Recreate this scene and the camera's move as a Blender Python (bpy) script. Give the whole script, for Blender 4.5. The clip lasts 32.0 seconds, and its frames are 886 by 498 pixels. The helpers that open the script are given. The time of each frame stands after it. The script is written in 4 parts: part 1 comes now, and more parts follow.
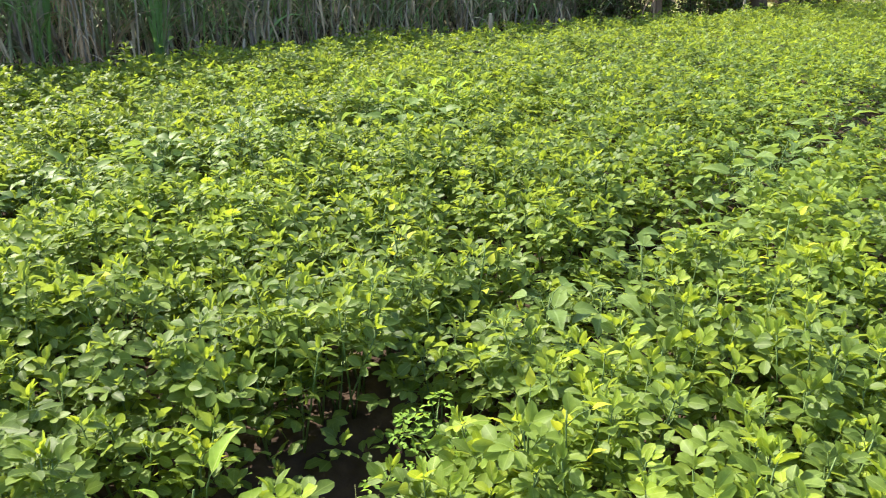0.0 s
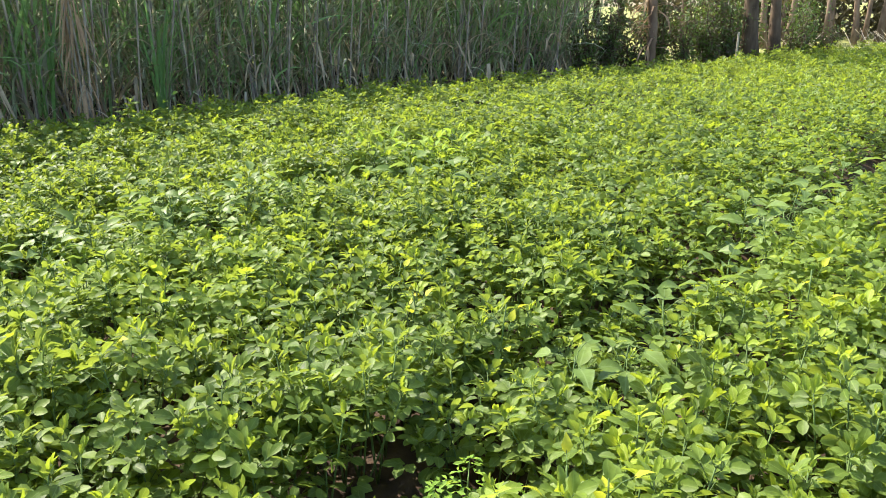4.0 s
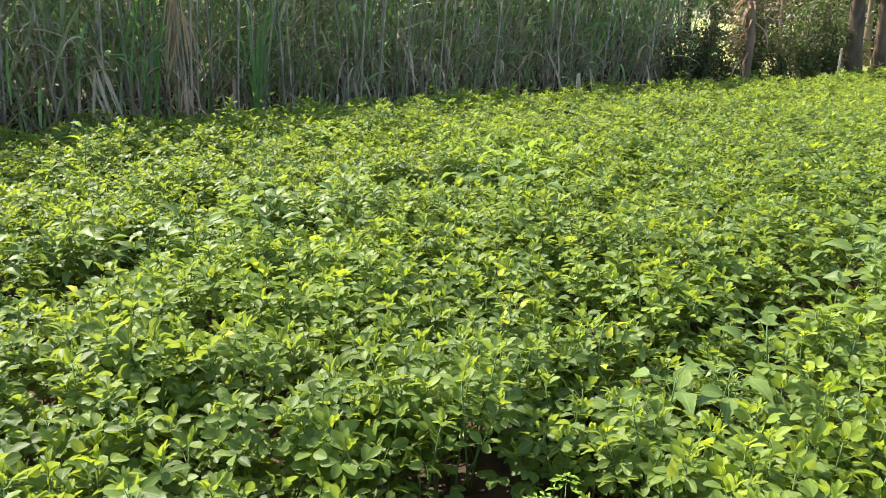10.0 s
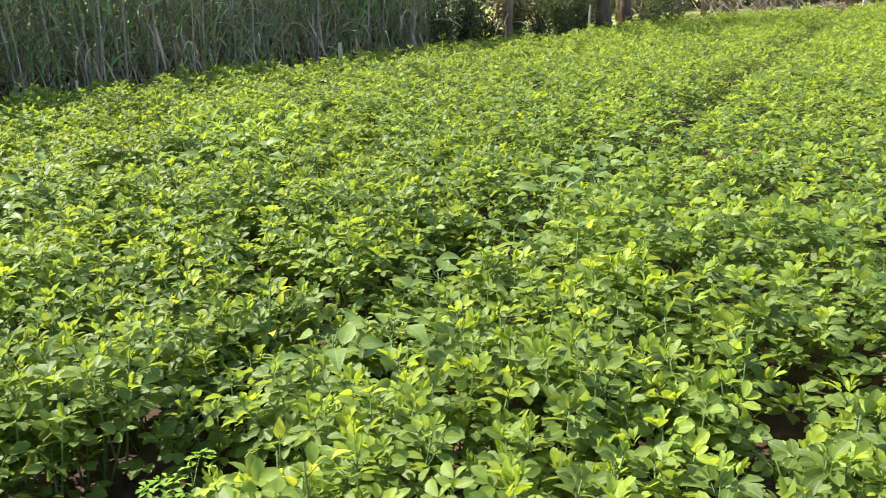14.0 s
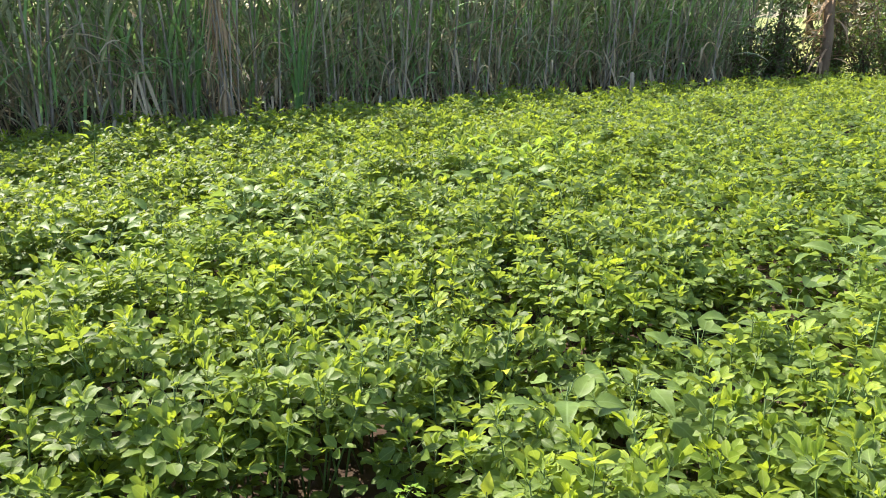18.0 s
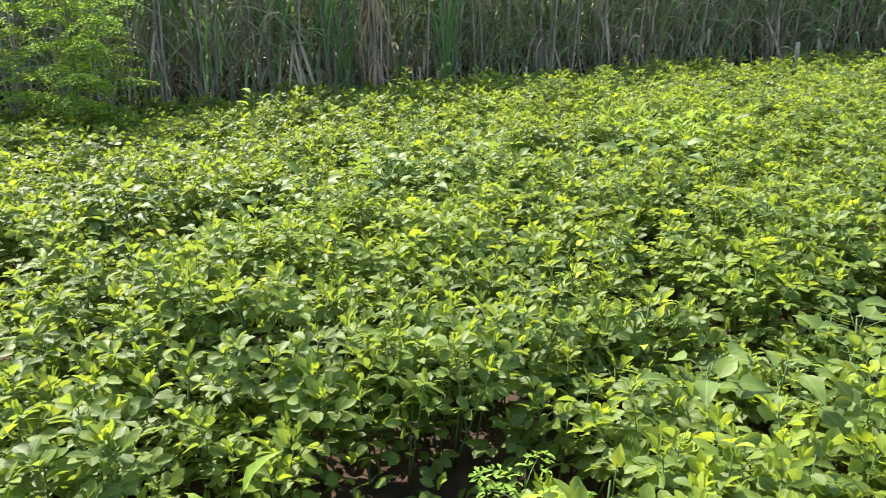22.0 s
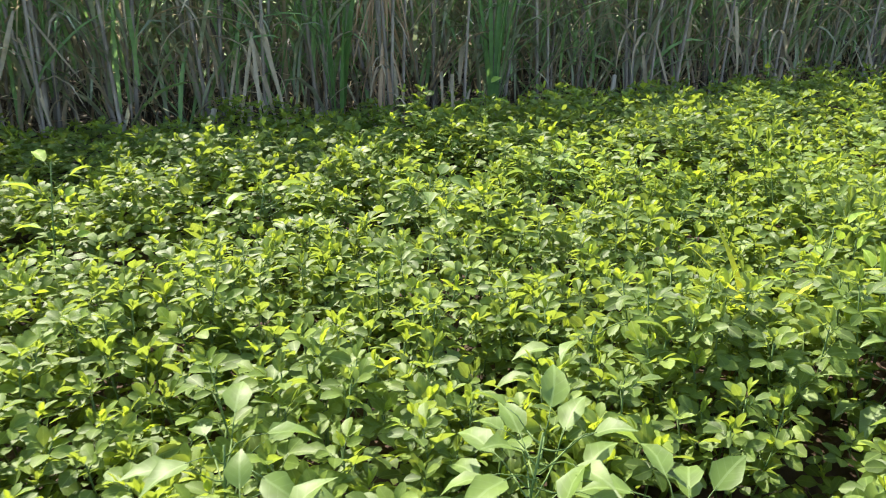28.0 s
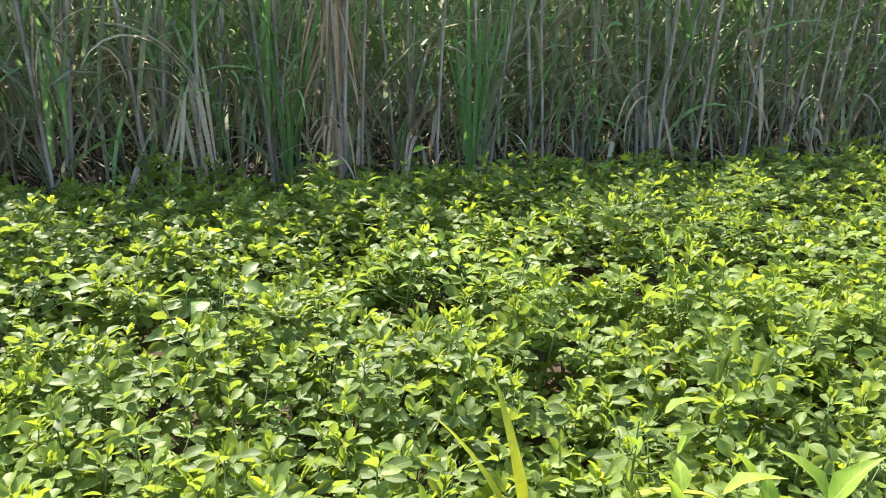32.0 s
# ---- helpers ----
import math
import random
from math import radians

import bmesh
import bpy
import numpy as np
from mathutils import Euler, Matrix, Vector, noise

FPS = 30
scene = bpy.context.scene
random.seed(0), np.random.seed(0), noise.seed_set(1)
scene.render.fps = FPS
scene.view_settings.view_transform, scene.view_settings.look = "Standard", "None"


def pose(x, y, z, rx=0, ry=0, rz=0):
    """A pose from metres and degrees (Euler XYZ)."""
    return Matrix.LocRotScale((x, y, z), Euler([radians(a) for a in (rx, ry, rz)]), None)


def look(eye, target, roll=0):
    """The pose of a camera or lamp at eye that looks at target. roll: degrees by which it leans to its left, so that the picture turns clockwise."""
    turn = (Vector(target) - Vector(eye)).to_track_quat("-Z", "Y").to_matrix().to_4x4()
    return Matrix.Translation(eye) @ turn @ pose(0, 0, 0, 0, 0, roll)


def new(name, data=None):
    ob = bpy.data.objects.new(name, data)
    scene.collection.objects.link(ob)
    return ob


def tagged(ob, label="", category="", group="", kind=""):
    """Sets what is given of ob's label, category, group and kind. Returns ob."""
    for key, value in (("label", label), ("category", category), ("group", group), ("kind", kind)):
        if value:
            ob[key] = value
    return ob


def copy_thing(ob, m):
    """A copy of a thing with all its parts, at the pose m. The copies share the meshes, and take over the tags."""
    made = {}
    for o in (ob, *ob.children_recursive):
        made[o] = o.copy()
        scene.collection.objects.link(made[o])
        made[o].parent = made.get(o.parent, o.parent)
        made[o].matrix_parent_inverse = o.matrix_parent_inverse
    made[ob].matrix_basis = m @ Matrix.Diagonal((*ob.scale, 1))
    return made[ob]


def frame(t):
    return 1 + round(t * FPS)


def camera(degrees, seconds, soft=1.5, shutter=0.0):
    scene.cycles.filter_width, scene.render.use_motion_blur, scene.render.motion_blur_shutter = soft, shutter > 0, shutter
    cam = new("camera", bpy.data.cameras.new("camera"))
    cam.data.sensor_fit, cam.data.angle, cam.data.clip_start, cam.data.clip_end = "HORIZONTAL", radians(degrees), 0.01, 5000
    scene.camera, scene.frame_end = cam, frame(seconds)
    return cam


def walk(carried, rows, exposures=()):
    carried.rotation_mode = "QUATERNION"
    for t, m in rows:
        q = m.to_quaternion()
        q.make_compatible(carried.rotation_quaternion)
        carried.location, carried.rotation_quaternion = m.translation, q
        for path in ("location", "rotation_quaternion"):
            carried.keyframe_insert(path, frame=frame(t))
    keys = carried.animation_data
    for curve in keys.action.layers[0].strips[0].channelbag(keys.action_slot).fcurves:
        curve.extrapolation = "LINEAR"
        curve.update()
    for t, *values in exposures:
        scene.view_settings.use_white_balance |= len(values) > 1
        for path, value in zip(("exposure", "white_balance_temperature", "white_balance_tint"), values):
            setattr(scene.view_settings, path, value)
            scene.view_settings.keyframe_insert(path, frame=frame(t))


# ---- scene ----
cam = camera(58.4, 32.0, soft=1.0, shutter=0.15)
PATH = [
    (0, (0.181, -0.097, 1.514), (0.086, 1.778, 0.822), -0.2),
    (0.5, (0.189, -0.046, 1.531), (0.271, 1.838, 0.863), 0.3),
    (1, (0.187, -0.019, 1.533), (0.408, 1.86, 0.885), 1.0),
    (1.5, (0.186, -0.029, 1.535), (0.46, 1.852, 0.914), 0.8),
    (2, (0.185, -0.031, 1.539), (0.442, 1.86, 0.94), 0.7),
    (2.5, (0.166, -0.043, 1.543), (0.328, 1.862, 0.955), 0.2),
    (3, (0.127, -0.055, 1.541), (0.134, 1.857, 0.955), -0.4),
    (3.5, (0.113, -0.058, 1.544), (0.043, 1.856, 0.968), -0.6),
    (5.5, (0.006, -0.026, 1.547), (-0.1, 1.873, 0.928), -1.3),
    (6, (0.009, -0.049, 1.555), (-0.166, 1.851, 0.956), -1.1),
    (6.5, (0.021, -0.062, 1.553), (-0.241, 1.829, 0.957), -0.9),
    (7, (0.044, -0.08, 1.563), (-0.251, 1.819, 1.009), -0.3),
    (7.5, (0.046, -0.093, 1.572), (-0.253, 1.814, 1.047), 0.9),
    (8, (0.023, -0.088, 1.562), (-0.33, 1.804, 1.021), 1.0),
    (8.5, (0.021, -0.081, 1.56), (-0.353, 1.804, 1.006), 0.6),
    (9, (0.002, -0.079, 1.567), (-0.381, 1.803, 1.01), 0.1),
    (9.5, (-0.001, -0.062, 1.559), (-0.347, 1.823, 0.989), -0.0),
    (10, (-0.007, -0.055, 1.559), (-0.28, 1.844, 0.992), 0.4),
    (10.5, (-0.006, -0.035, 1.56), (-0.214, 1.866, 0.975), 0.5),
    (11, (-0.017, -0.025, 1.564), (-0.248, 1.863, 0.944), -0.2),
    (11.5, (-0.017, -0.007, 1.559), (-0.248, 1.871, 0.91), -1.2),
    (12, (0.03, 0.002, 1.558), (-0.159, 1.885, 0.91), -2.2),
    (12.5, (0.133, 0.014, 1.562), (0.011, 1.906, 0.924), -3.1),
    (13, (0.277, -0.039, 1.552), (0.244, 1.857, 0.918), -2.8),
    (13.5, (0.403, -0.049, 1.529), (0.487, 1.845, 0.893), -2.3),
    (15.5, (0.984, 0.294, 1.438), (1.281, 2.171, 0.814), -2.0),
    (16, (0.809, 0.287, 1.457), (0.757, 2.194, 0.855), -2.3),
    (16.5, (0.653, 0.251, 1.477), (0.346, 2.14, 0.894), -2.5),
    (17, (0.59, 0.237, 1.484), (0.193, 2.111, 0.909), -2.3),
    (17.5, (0.61, 0.222, 1.484), (0.179, 2.094, 0.927), -1.3),
    (18, (0.63, 0.213, 1.481), (0.14, 2.071, 0.926), -0.7),
    (18.5, (0.63, 0.19, 1.469), (0.118, 2.036, 0.893), -0.4),
    (19, (0.655, 0.2, 1.47), (0.23, 2.065, 0.886), 0.0),
    (19.5, (0.686, 0.223, 1.461), (0.339, 2.101, 0.866), -0.2),
    (20, (0.697, 0.225, 1.463), (0.38, 2.108, 0.87), -0.5),
    (20.5, (0.686, 0.203, 1.463), (0.341, 2.08, 0.863), -0.6),
    (20.7, (0.697, 0.184, 1.456), (0.31, 2.053, 0.857), -1.0),
    (21, (0.667, 0.194, 1.459), (0.199, 2.044, 0.86), -1.2),
    (21.5, (0.628, 0.183, 1.467), (-0.001, 1.984, 0.867), -1.3),
    (22, (0.636, 0.206, 1.463), (-0.179, 1.926, 0.85), -1.5),
    (22.5, (0.633, 0.234, 1.439), (-0.378, 1.847, 0.826), -1.2),
    (23, (0.467, 0.457, 1.431), (-0.711, 1.964, 0.847), -1.2),
    (23.5, (0.287, 0.758, 1.43), (-1.04, 2.145, 0.868), -1.1),
    (24, (0.138, 1.0, 1.456), (-1.335, 2.234, 0.901), -0.5),
    (24.5, (-0.139, 1.265, 1.432), (-1.669, 2.426, 0.876), -0.1),
    (25, (-0.354, 1.528, 1.443), (-1.853, 2.72, 0.866), -0.6),
    (25.5, (-0.532, 1.981, 1.404), (-1.95, 3.262, 0.814), -0.4),
    (26, (-0.628, 2.398, 1.382), (-1.85, 3.841, 0.73), 0.8),
    (26.5, (-0.768, 2.8, 1.374), (-1.826, 4.362, 0.712), 0.6),
    (28.5, (-0.911, 4.0, 1.372), (-1.714, 5.714, 0.725), -0.4),
    (29, (-0.68, 4.363, 1.352), (-1.295, 6.158, 0.72), 0.6),
    (29.5, (-0.517, 4.605, 1.405), (-1.092, 6.416, 0.781), 1.1),
    (30, (-0.49, 4.83, 1.367), (-1.109, 6.634, 0.762), 1.5),
    (30.5, (-0.508, 4.982, 1.379), (-1.221, 6.762, 0.81), 1.6),
    (31, (-0.496, 4.941, 1.398), (-1.369, 6.659, 0.865), 1.2),
    (31.5, (-0.451, 4.938, 1.41), (-1.482, 6.566, 0.874), 0.5),
    (32, (-0.44, 4.926, 1.396), (-1.558, 6.491, 0.849), 0.5),
]
EXPOSURES = [(0.0, 1.36), (3.0, 1.36), (8.0, 1.32), (13.0, 1.34), (20.0, 1.32), (24.0, 1.42), (26.0, 1.48), (29.0, 1.45), (32.0, 1.6)]
walk(cam, [(t, look(eye, target, roll)) for t, eye, target, roll in PATH], EXPOSURES)

# ---- light ----
SUN_AZ = radians(-62)      # the sun stands beyond the sugarcane: x = sin, y = cos of this angle
SUN_EL = radians(49)
world = bpy.data.worlds.new("sky")
world.use_nodes = True
scene.world = world
wn = world.node_tree.nodes
sky = wn.new("ShaderNodeTexSky")
sky.sky_type = 'NISHITA'
sky.sun_disc = False
sky.sun_elevation = SUN_EL
sky.sun_rotation = SUN_AZ
sky.dust_density = 1.4
sky.air_density = 1.2
wn["Background"].inputs[1].default_value = 0.145
world.node_tree.links.new(sky.outputs[0], wn["Background"].inputs[0])
sun_data = bpy.data.lights.new("sun", 'SUN')
sun_data.energy = 5.0
sun_data.angle = radians(0.6)
sun_data.color = (1.0, 0.93, 0.78)
sun = new("sun", sun_data)
to_sun = Vector((math.sin(SUN_AZ) * math.cos(SUN_EL), math.cos(SUN_AZ) * math.cos(SUN_EL), math.sin(SUN_EL)))
sun.matrix_world = look(to_sun * 60, (0, 0, 0))


# ---- materials ----
def material(name):
    m = bpy.data.materials.new(name)
    m.use_nodes = True
    n, l = m.node_tree.nodes, m.node_tree.links
    n.clear()
    out = n.new("ShaderNodeOutputMaterial")
    return m, n, l, out


def ramp(n, l, fac, stops):
    r = n.new("ShaderNodeValToRGB")
    while len(r.color_ramp.elements) < len(stops):
        r.color_ramp.elements.new(0.5)
    for e, (p, c) in zip(r.color_ramp.elements, stops):
        e.position, e.color = p, (*c, 1)
    l.new(fac, r.inputs[0])
    return r.outputs[0]


def noise_tex(n, l, vec, scale, detail=3.0):
    t = n.new("ShaderNodeTexNoise")
    t.inputs["Scale"].default_value = scale
    t.inputs["Detail"].default_value = detail
    l.new(vec, t.inputs["Vector"])
    return t.outputs["Fac"]


def mixed(n, l, fac, a, b, mode='MIX'):
    x = n.new("ShaderNodeMix")
    x.data_type, x.blend_type = 'RGBA', mode
    if isinstance(fac, float):
        x.inputs[0].default_value = fac
    else:
        l.new(fac, x.inputs[0])
    for k, v in ((6, a), (7, b)):
        if isinstance(v, tuple):
            x.inputs[k].default_value = (*v, 1)
        else:
            l.new(v, x.inputs[k])
    return x.outputs[2]


def calc(n, l, kind, a, b=None):
    m = n.new("ShaderNodeMath")
    m.operation = kind
    for k, v in enumerate((a, b)):
        if isinstance(v, float):
            m.inputs[k].default_value = v
        elif v is not None:
            l.new(v, m.inputs[k])
    return m.outputs[0]


def leaf_material(name, tones, through_light, gloss=0.42, thin=0.45, patch=None, vein=60.0, spec=0.5, ribs=False):
    """A thin leaf: glossy skin over a green body that lets part of the sun through. tones: three base colours that leaves range over."""
    m, n, l, out = material(name)
    geo = n.new("ShaderNodeNewGeometry")
    inf = n.new("ShaderNodeObjectInfo")
    add = n.new("ShaderNodeMath")
    add.operation = 'ADD'
    half = n.new("ShaderNodeMath")
    half.operation = 'MULTIPLY'
    half.inputs[1].default_value = 0.35
    l.new(inf.outputs["Random"], half.inputs[0])
    keep = n.new("ShaderNodeMath")
    keep.operation = 'MULTIPLY'
    keep.inputs[1].default_value = 0.65
    l.new(geo.outputs["Random Per Island"], keep.inputs[0])
    l.new(half.outputs[0], add.inputs[0])
    l.new(keep.outputs[0], add.inputs[1])
    base = ramp(n, l, add.outputs[0], [(0.05, tones[0]), (0.5, tones[1]), (0.95, tones[2])])
    if patch:
        wide = noise_tex(n, l, geo.outputs["Position"], 0.8, 2.0)
        pick = n.new("ShaderNodeMapRange")
        pick.inputs[1].default_value, pick.inputs[2].default_value = 0.48, 0.74
        l.new(wide, pick.inputs[0])
        base = mixed(n, l, pick.outputs[0], base, patch)
    fine = noise_tex(n, l, geo.outputs["Position"], vein, 2.0)
    spots = ramp(n, l, fine, [(0.3, (0.72, 0.72, 0.72)), (0.7, (1.15, 1.15, 1.1))])
    base = mixed(n, l, 0.8, base, spots, 'MULTIPLY')
    if ribs:
        co = n.new("ShaderNodeAttribute")
        co.attribute_name = "leaf_place"
        sp = n.new("ShaderNodeSeparateXYZ")
        l.new(co.outputs["Vector"], sp.inputs[0])
        off = calc(n, l, 'ABSOLUTE', sp.outputs[1])
        mid = calc(n, l, 'LESS_THAN', off, 0.035)
        side = calc(n, l, 'FRACT', calc(n, l, 'SUBTRACT', calc(n, l, 'MULTIPLY', sp.outputs[0], 5.0), calc(n, l, 'MULTIPLY', off, 3.2)))
        side = calc(n, l, 'LESS_THAN', side, 0.13)
        lines = calc(n, l, 'MAXIMUM', mid, calc(n, l, 'MULTIPLY', side, 0.35))
        rim = calc(n, l, 'MULTIPLY', calc(n, l, 'GREATER_THAN', off, 0.43), 0.35)
        lines = calc(n, l, 'MULTIPLY', calc(n, l, 'MAXIMUM', lines, rim), 0.55)
        base = mixed(n, l, lines, base, tones[2] if ribs is True else ribs)
    b = n.new("ShaderNodeBsdfPrincipled")
    b.inputs["Roughness"].default_value = gloss
    b.inputs["Specular IOR Level"].default_value = spec
    l.new(base, b.inputs["Base Color"])
    bump = n.new("ShaderNodeBump")
    bump.inputs["Strength"].default_value = 0.25
    bump.inputs["Distance"].default_value = 0.004
    l.new(fine, bump.inputs["Height"])
    l.new(bump.outputs[0], b.inputs["Normal"])
    tr = n.new("ShaderNodeBsdfTranslucent")
    glow = mixed(n, l, 0.75, base, through_light)
    l.new(glow, tr.inputs["Color"])
    mx = n.new("ShaderNodeMixShader")
    mx.inputs[0].default_value = thin
    l.new(b.outputs[0], mx.inputs[1])
    l.new(tr.outputs[0], mx.inputs[2])
    l.new(mx.outputs[0], out.inputs[0])
    return m


def solid_material(name, tones, rough=0.8, scale=12.0, bump=0.5, depth=0.01, stretch=(1, 1, 1), spec=0.3):
    """An opaque natural surface: three colours mixed by noise at two scales, with relief."""
    m, n, l, out = material(name)
    tc = n.new("ShaderNodeTexCoord")
    mp = n.new("ShaderNodeMapping")
    mp.inputs["Scale"].default_value = stretch
    l.new(tc.outputs["Object"], mp.inputs[0])
    a = noise_tex(n, l, mp.outputs[0], scale, 6.0)
    c = noise_tex(n, l, mp.outputs[0], scale * 0.17, 3.0)
    inf = n.new("ShaderNodeObjectInfo")
    base = ramp(n, l, a, [(0.3, tones[0]), (0.5, tones[1]), (0.72, tones[2])])
    tint = ramp(n, l, c, [(0.3, (0.7, 0.7, 0.7)), (0.7, (1.2, 1.18, 1.12))])
    base = mixed(n, l, 0.8, base, tint, 'MULTIPLY')
    own = ramp(n, l, inf.outputs["Random"], [(0.0, (0.78, 0.78, 0.8)), (1.0, (1.15, 1.1, 1.05))])
    base = mixed(n, l, 0.7, base, own, 'MULTIPLY')
    b = n.new("ShaderNodeBsdfPrincipled")
    b.inputs["Roughness"].default_value = rough
    b.inputs["Specular IOR Level"].default_value = spec
    l.new(base, b.inputs["Base Color"])
    bm_ = n.new("ShaderNodeBump")
    bm_.inputs["Strength"].default_value = bump
    bm_.inputs["Distance"].default_value = depth
    l.new(a, bm_.inputs["Height"])
    l.new(bm_.outputs[0], b.inputs["Normal"])
    l.new(b.outputs[0], out.inputs[0])
    return m


LEAF = leaf_material("groundnut_leaf", [(0.042, 0.076, 0.017), (0.098, 0.156, 0.031), (0.212, 0.287, 0.056)],
                     (0.42, 0.51, 0.055), gloss=0.52, spec=0.28, thin=0.40, patch=(0.165, 0.24, 0.034), ribs=(0.25, 0.33, 0.08))
YOUNG = leaf_material("young_groundnut_leaf", [(0.165, 0.255, 0.036), (0.235, 0.33, 0.042), (0.34, 0.41, 0.045)],
                      (0.49, 0.57, 0.035), gloss=0.58, spec=0.28, thin=0.45, ribs=(0.45, 0.5, 0.14))
YELLOW = leaf_material("yellowed_leaf", [(0.42, 0.46, 0.03), (0.50, 0.52, 0.04), (0.58, 0.55, 0.06)], (0.7, 0.7, 0.05), gloss=0.6, spec=0.3, thin=0.4)
STEM = solid_material("green_stem", [(0.07, 0.13, 0.03), (0.11, 0.18, 0.05), (0.16, 0.22, 0.07)], 0.6, 40, 0.2, 0.003)
BROAD = leaf_material("broad_weed_leaf", [(0.085, 0.145, 0.032), (0.135, 0.205, 0.045), (0.21, 0.29, 0.07)],
                      (0.34, 0.46, 0.07), gloss=0.5, thin=0.38, spec=0.34, vein=35.0, ribs=(0.27, 0.36, 0.13))
PALE = leaf_material("pale_weed_leaf", [(0.17, 0.29, 0.05), (0.24, 0.37, 0.05), (0.33, 0.43, 0.06)],
                     (0.44, 0.57, 0.05), gloss=0.62, spec=0.2, thin=0.45, ribs=(0.5, 0.55, 0.18))
FERNY = leaf_material("feathery_leaf", [(0.15, 0.275, 0.045), (0.22, 0.37, 0.055), (0.31, 0.45, 0.06)],
                      (0.44, 0.57, 0.05), thin=0.45, gloss=0.62, spec=0.25)
CANE_LEAF = leaf_material("cane_leaf", [(0.22, 0.245, 0.16), (0.35, 0.375, 0.25), (0.54, 0.54, 0.41)],
                          (0.32, 0.38, 0.20), gloss=0.62, thin=0.26, vein=25.0, spec=0.3)
FRESH_CANE = leaf_material("fresh_cane_leaf", [(0.17, 0.29, 0.11), (0.25, 0.40, 0.15), (0.34, 0.50, 0.21)],
                           (0.26, 0.44, 0.11), gloss=0.6, thin=0.26, vein=25.0, spec=0.3)
YOUNG_CANE = leaf_material("young_cane_leaf", [(0.10, 0.20, 0.06), (0.14, 0.27, 0.08), (0.20, 0.35, 0.11)],
                           (0.2, 0.36, 0.08), gloss=0.55, thin=0.35, vein=25.0, spec=0.35)
DRY_LEAF = leaf_material("dry_cane_leaf", [(0.26, 0.195, 0.13), (0.46, 0.37, 0.26), (0.68, 0.58, 0.42)],
                         (0.5, 0.43, 0.3), gloss=0.75, thin=0.35, vein=30.0, spec=0.15)
SHEAF = leaf_material("dead_sheaf_leaf", [(0.26, 0.165, 0.105), (0.42, 0.28, 0.18), (0.58, 0.43, 0.29)],
                      (0.4, 0.28, 0.16), gloss=0.75, thin=0.25, vein=30.0, spec=0.15)
CANE = solid_material("cane_stalk", [(0.17, 0.145, 0.125), (0.30, 0.26, 0.225), (0.50, 0.44, 0.385)], 0.7, 14, 0.3, 0.004, (1, 1, 0.25))
SOIL = solid_material("red_brown_soil", [(0.030, 0.018, 0.013), (0.052, 0.033, 0.023), (0.085, 0.056, 0.039)], 0.95, 9, 1.0, 0.03)
# soil colour darkened to stand in for the shade under the sugarcane
SHADED_SOIL = solid_material("shade_dark_soil", [(0.022, 0.018, 0.014), (0.038, 0.031, 0.024), (0.065, 0.054, 0.042)], 0.95, 14, 1.0, 0.03)
# dry cane litter, darkened in colour for the shade it lies in
SHADED_LITTER = leaf_material("shade_dark_litter", [(0.05, 0.042, 0.033), (0.09, 0.076, 0.06), (0.20, 0.175, 0.14)],
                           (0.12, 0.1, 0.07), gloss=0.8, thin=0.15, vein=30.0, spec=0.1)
PASTURE = solid_material("pasture", [(0.16, 0.19, 0.05), (0.24, 0.26, 0.08), (0.33, 0.32, 0.13)], 0.95, 5, 0.8, 0.03)
BARK = solid_material("bark", [(0.06, 0.042, 0.032), (0.12, 0.085, 0.062), (0.19, 0.145, 0.11)], 0.9, 7, 0.9, 0.03, (1, 1, 0.3))
PALE_WOOD = solid_material("weathered_wood", [(0.30, 0.26, 0.20), (0.42, 0.37, 0.30), (0.52, 0.48, 0.40)], 0.85, 16, 0.5, 0.006, (1, 1, 0.2))
SLIM_BARK = solid_material("brown_slender_bark", [(0.13, 0.088, 0.068), (0.21, 0.15, 0.118), (0.30, 0.225, 0.18)], 0.9, 7, 0.9, 0.02, (1, 1, 0.3))
STRAW = solid_material("straw", [(0.30, 0.23, 0.14), (0.42, 0.34, 0.22), (0.55, 0.47, 0.33)], 0.9, 30, 0.4, 0.01)
BUSH_LEAF = leaf_material("bush_leaf", [(0.04, 0.08, 0.025), (0.07, 0.125, 0.035), (0.12, 0.18, 0.05)],
                          (0.25, 0.36, 0.04), thin=0.3, gloss=0.5)
BROWN_LEAF = leaf_material("brown_bush_leaf", [(0.06, 0.045, 0.03), (0.09, 0.08, 0.045), (0.13, 0.10, 0.06)],
                           (0.25, 0.22, 0.08), thin=0.25, gloss=0.6)
GRASS = leaf_material("verge_grass", [(0.14, 0.17, 0.05), (0.22, 0.24, 0.08), (0.34, 0.31, 0.14)],
                      (0.4, 0.42, 0.12), thin=0.3, gloss=0.6)
# distant haze is put into this leaf colour by paling it
HAZED_LEAF = leaf_material("haze_paled_leaf", [(0.16, 0.22, 0.12), (0.22, 0.29, 0.16), (0.28, 0.36, 0.2)],
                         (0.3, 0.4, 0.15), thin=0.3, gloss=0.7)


# ---- helpers for shapes ----
def mesh_of(name, verts, faces, mats, index=None, smooth=True, place=None):
    me = bpy.data.meshes.new(name)
    me.from_pydata(np.asarray(verts, dtype=np.float32).reshape(-1, 3).tolist(), [], faces)
    for m in mats:
        me.materials.append(m)
    if index is not None:
        me.polygons.foreach_set("material_index", np.asarray(index, dtype=np.int32))
    if place is not None:
        me.attributes.new("leaf_place", 'FLOAT_VECTOR', 'POINT').data.foreach_set("vector", np.asarray(place, dtype=np.float32).ravel())
    if smooth:
        me.polygons.foreach_set("use_smooth", np.ones(len(me.polygons), dtype=bool))
    me.update()
    return me


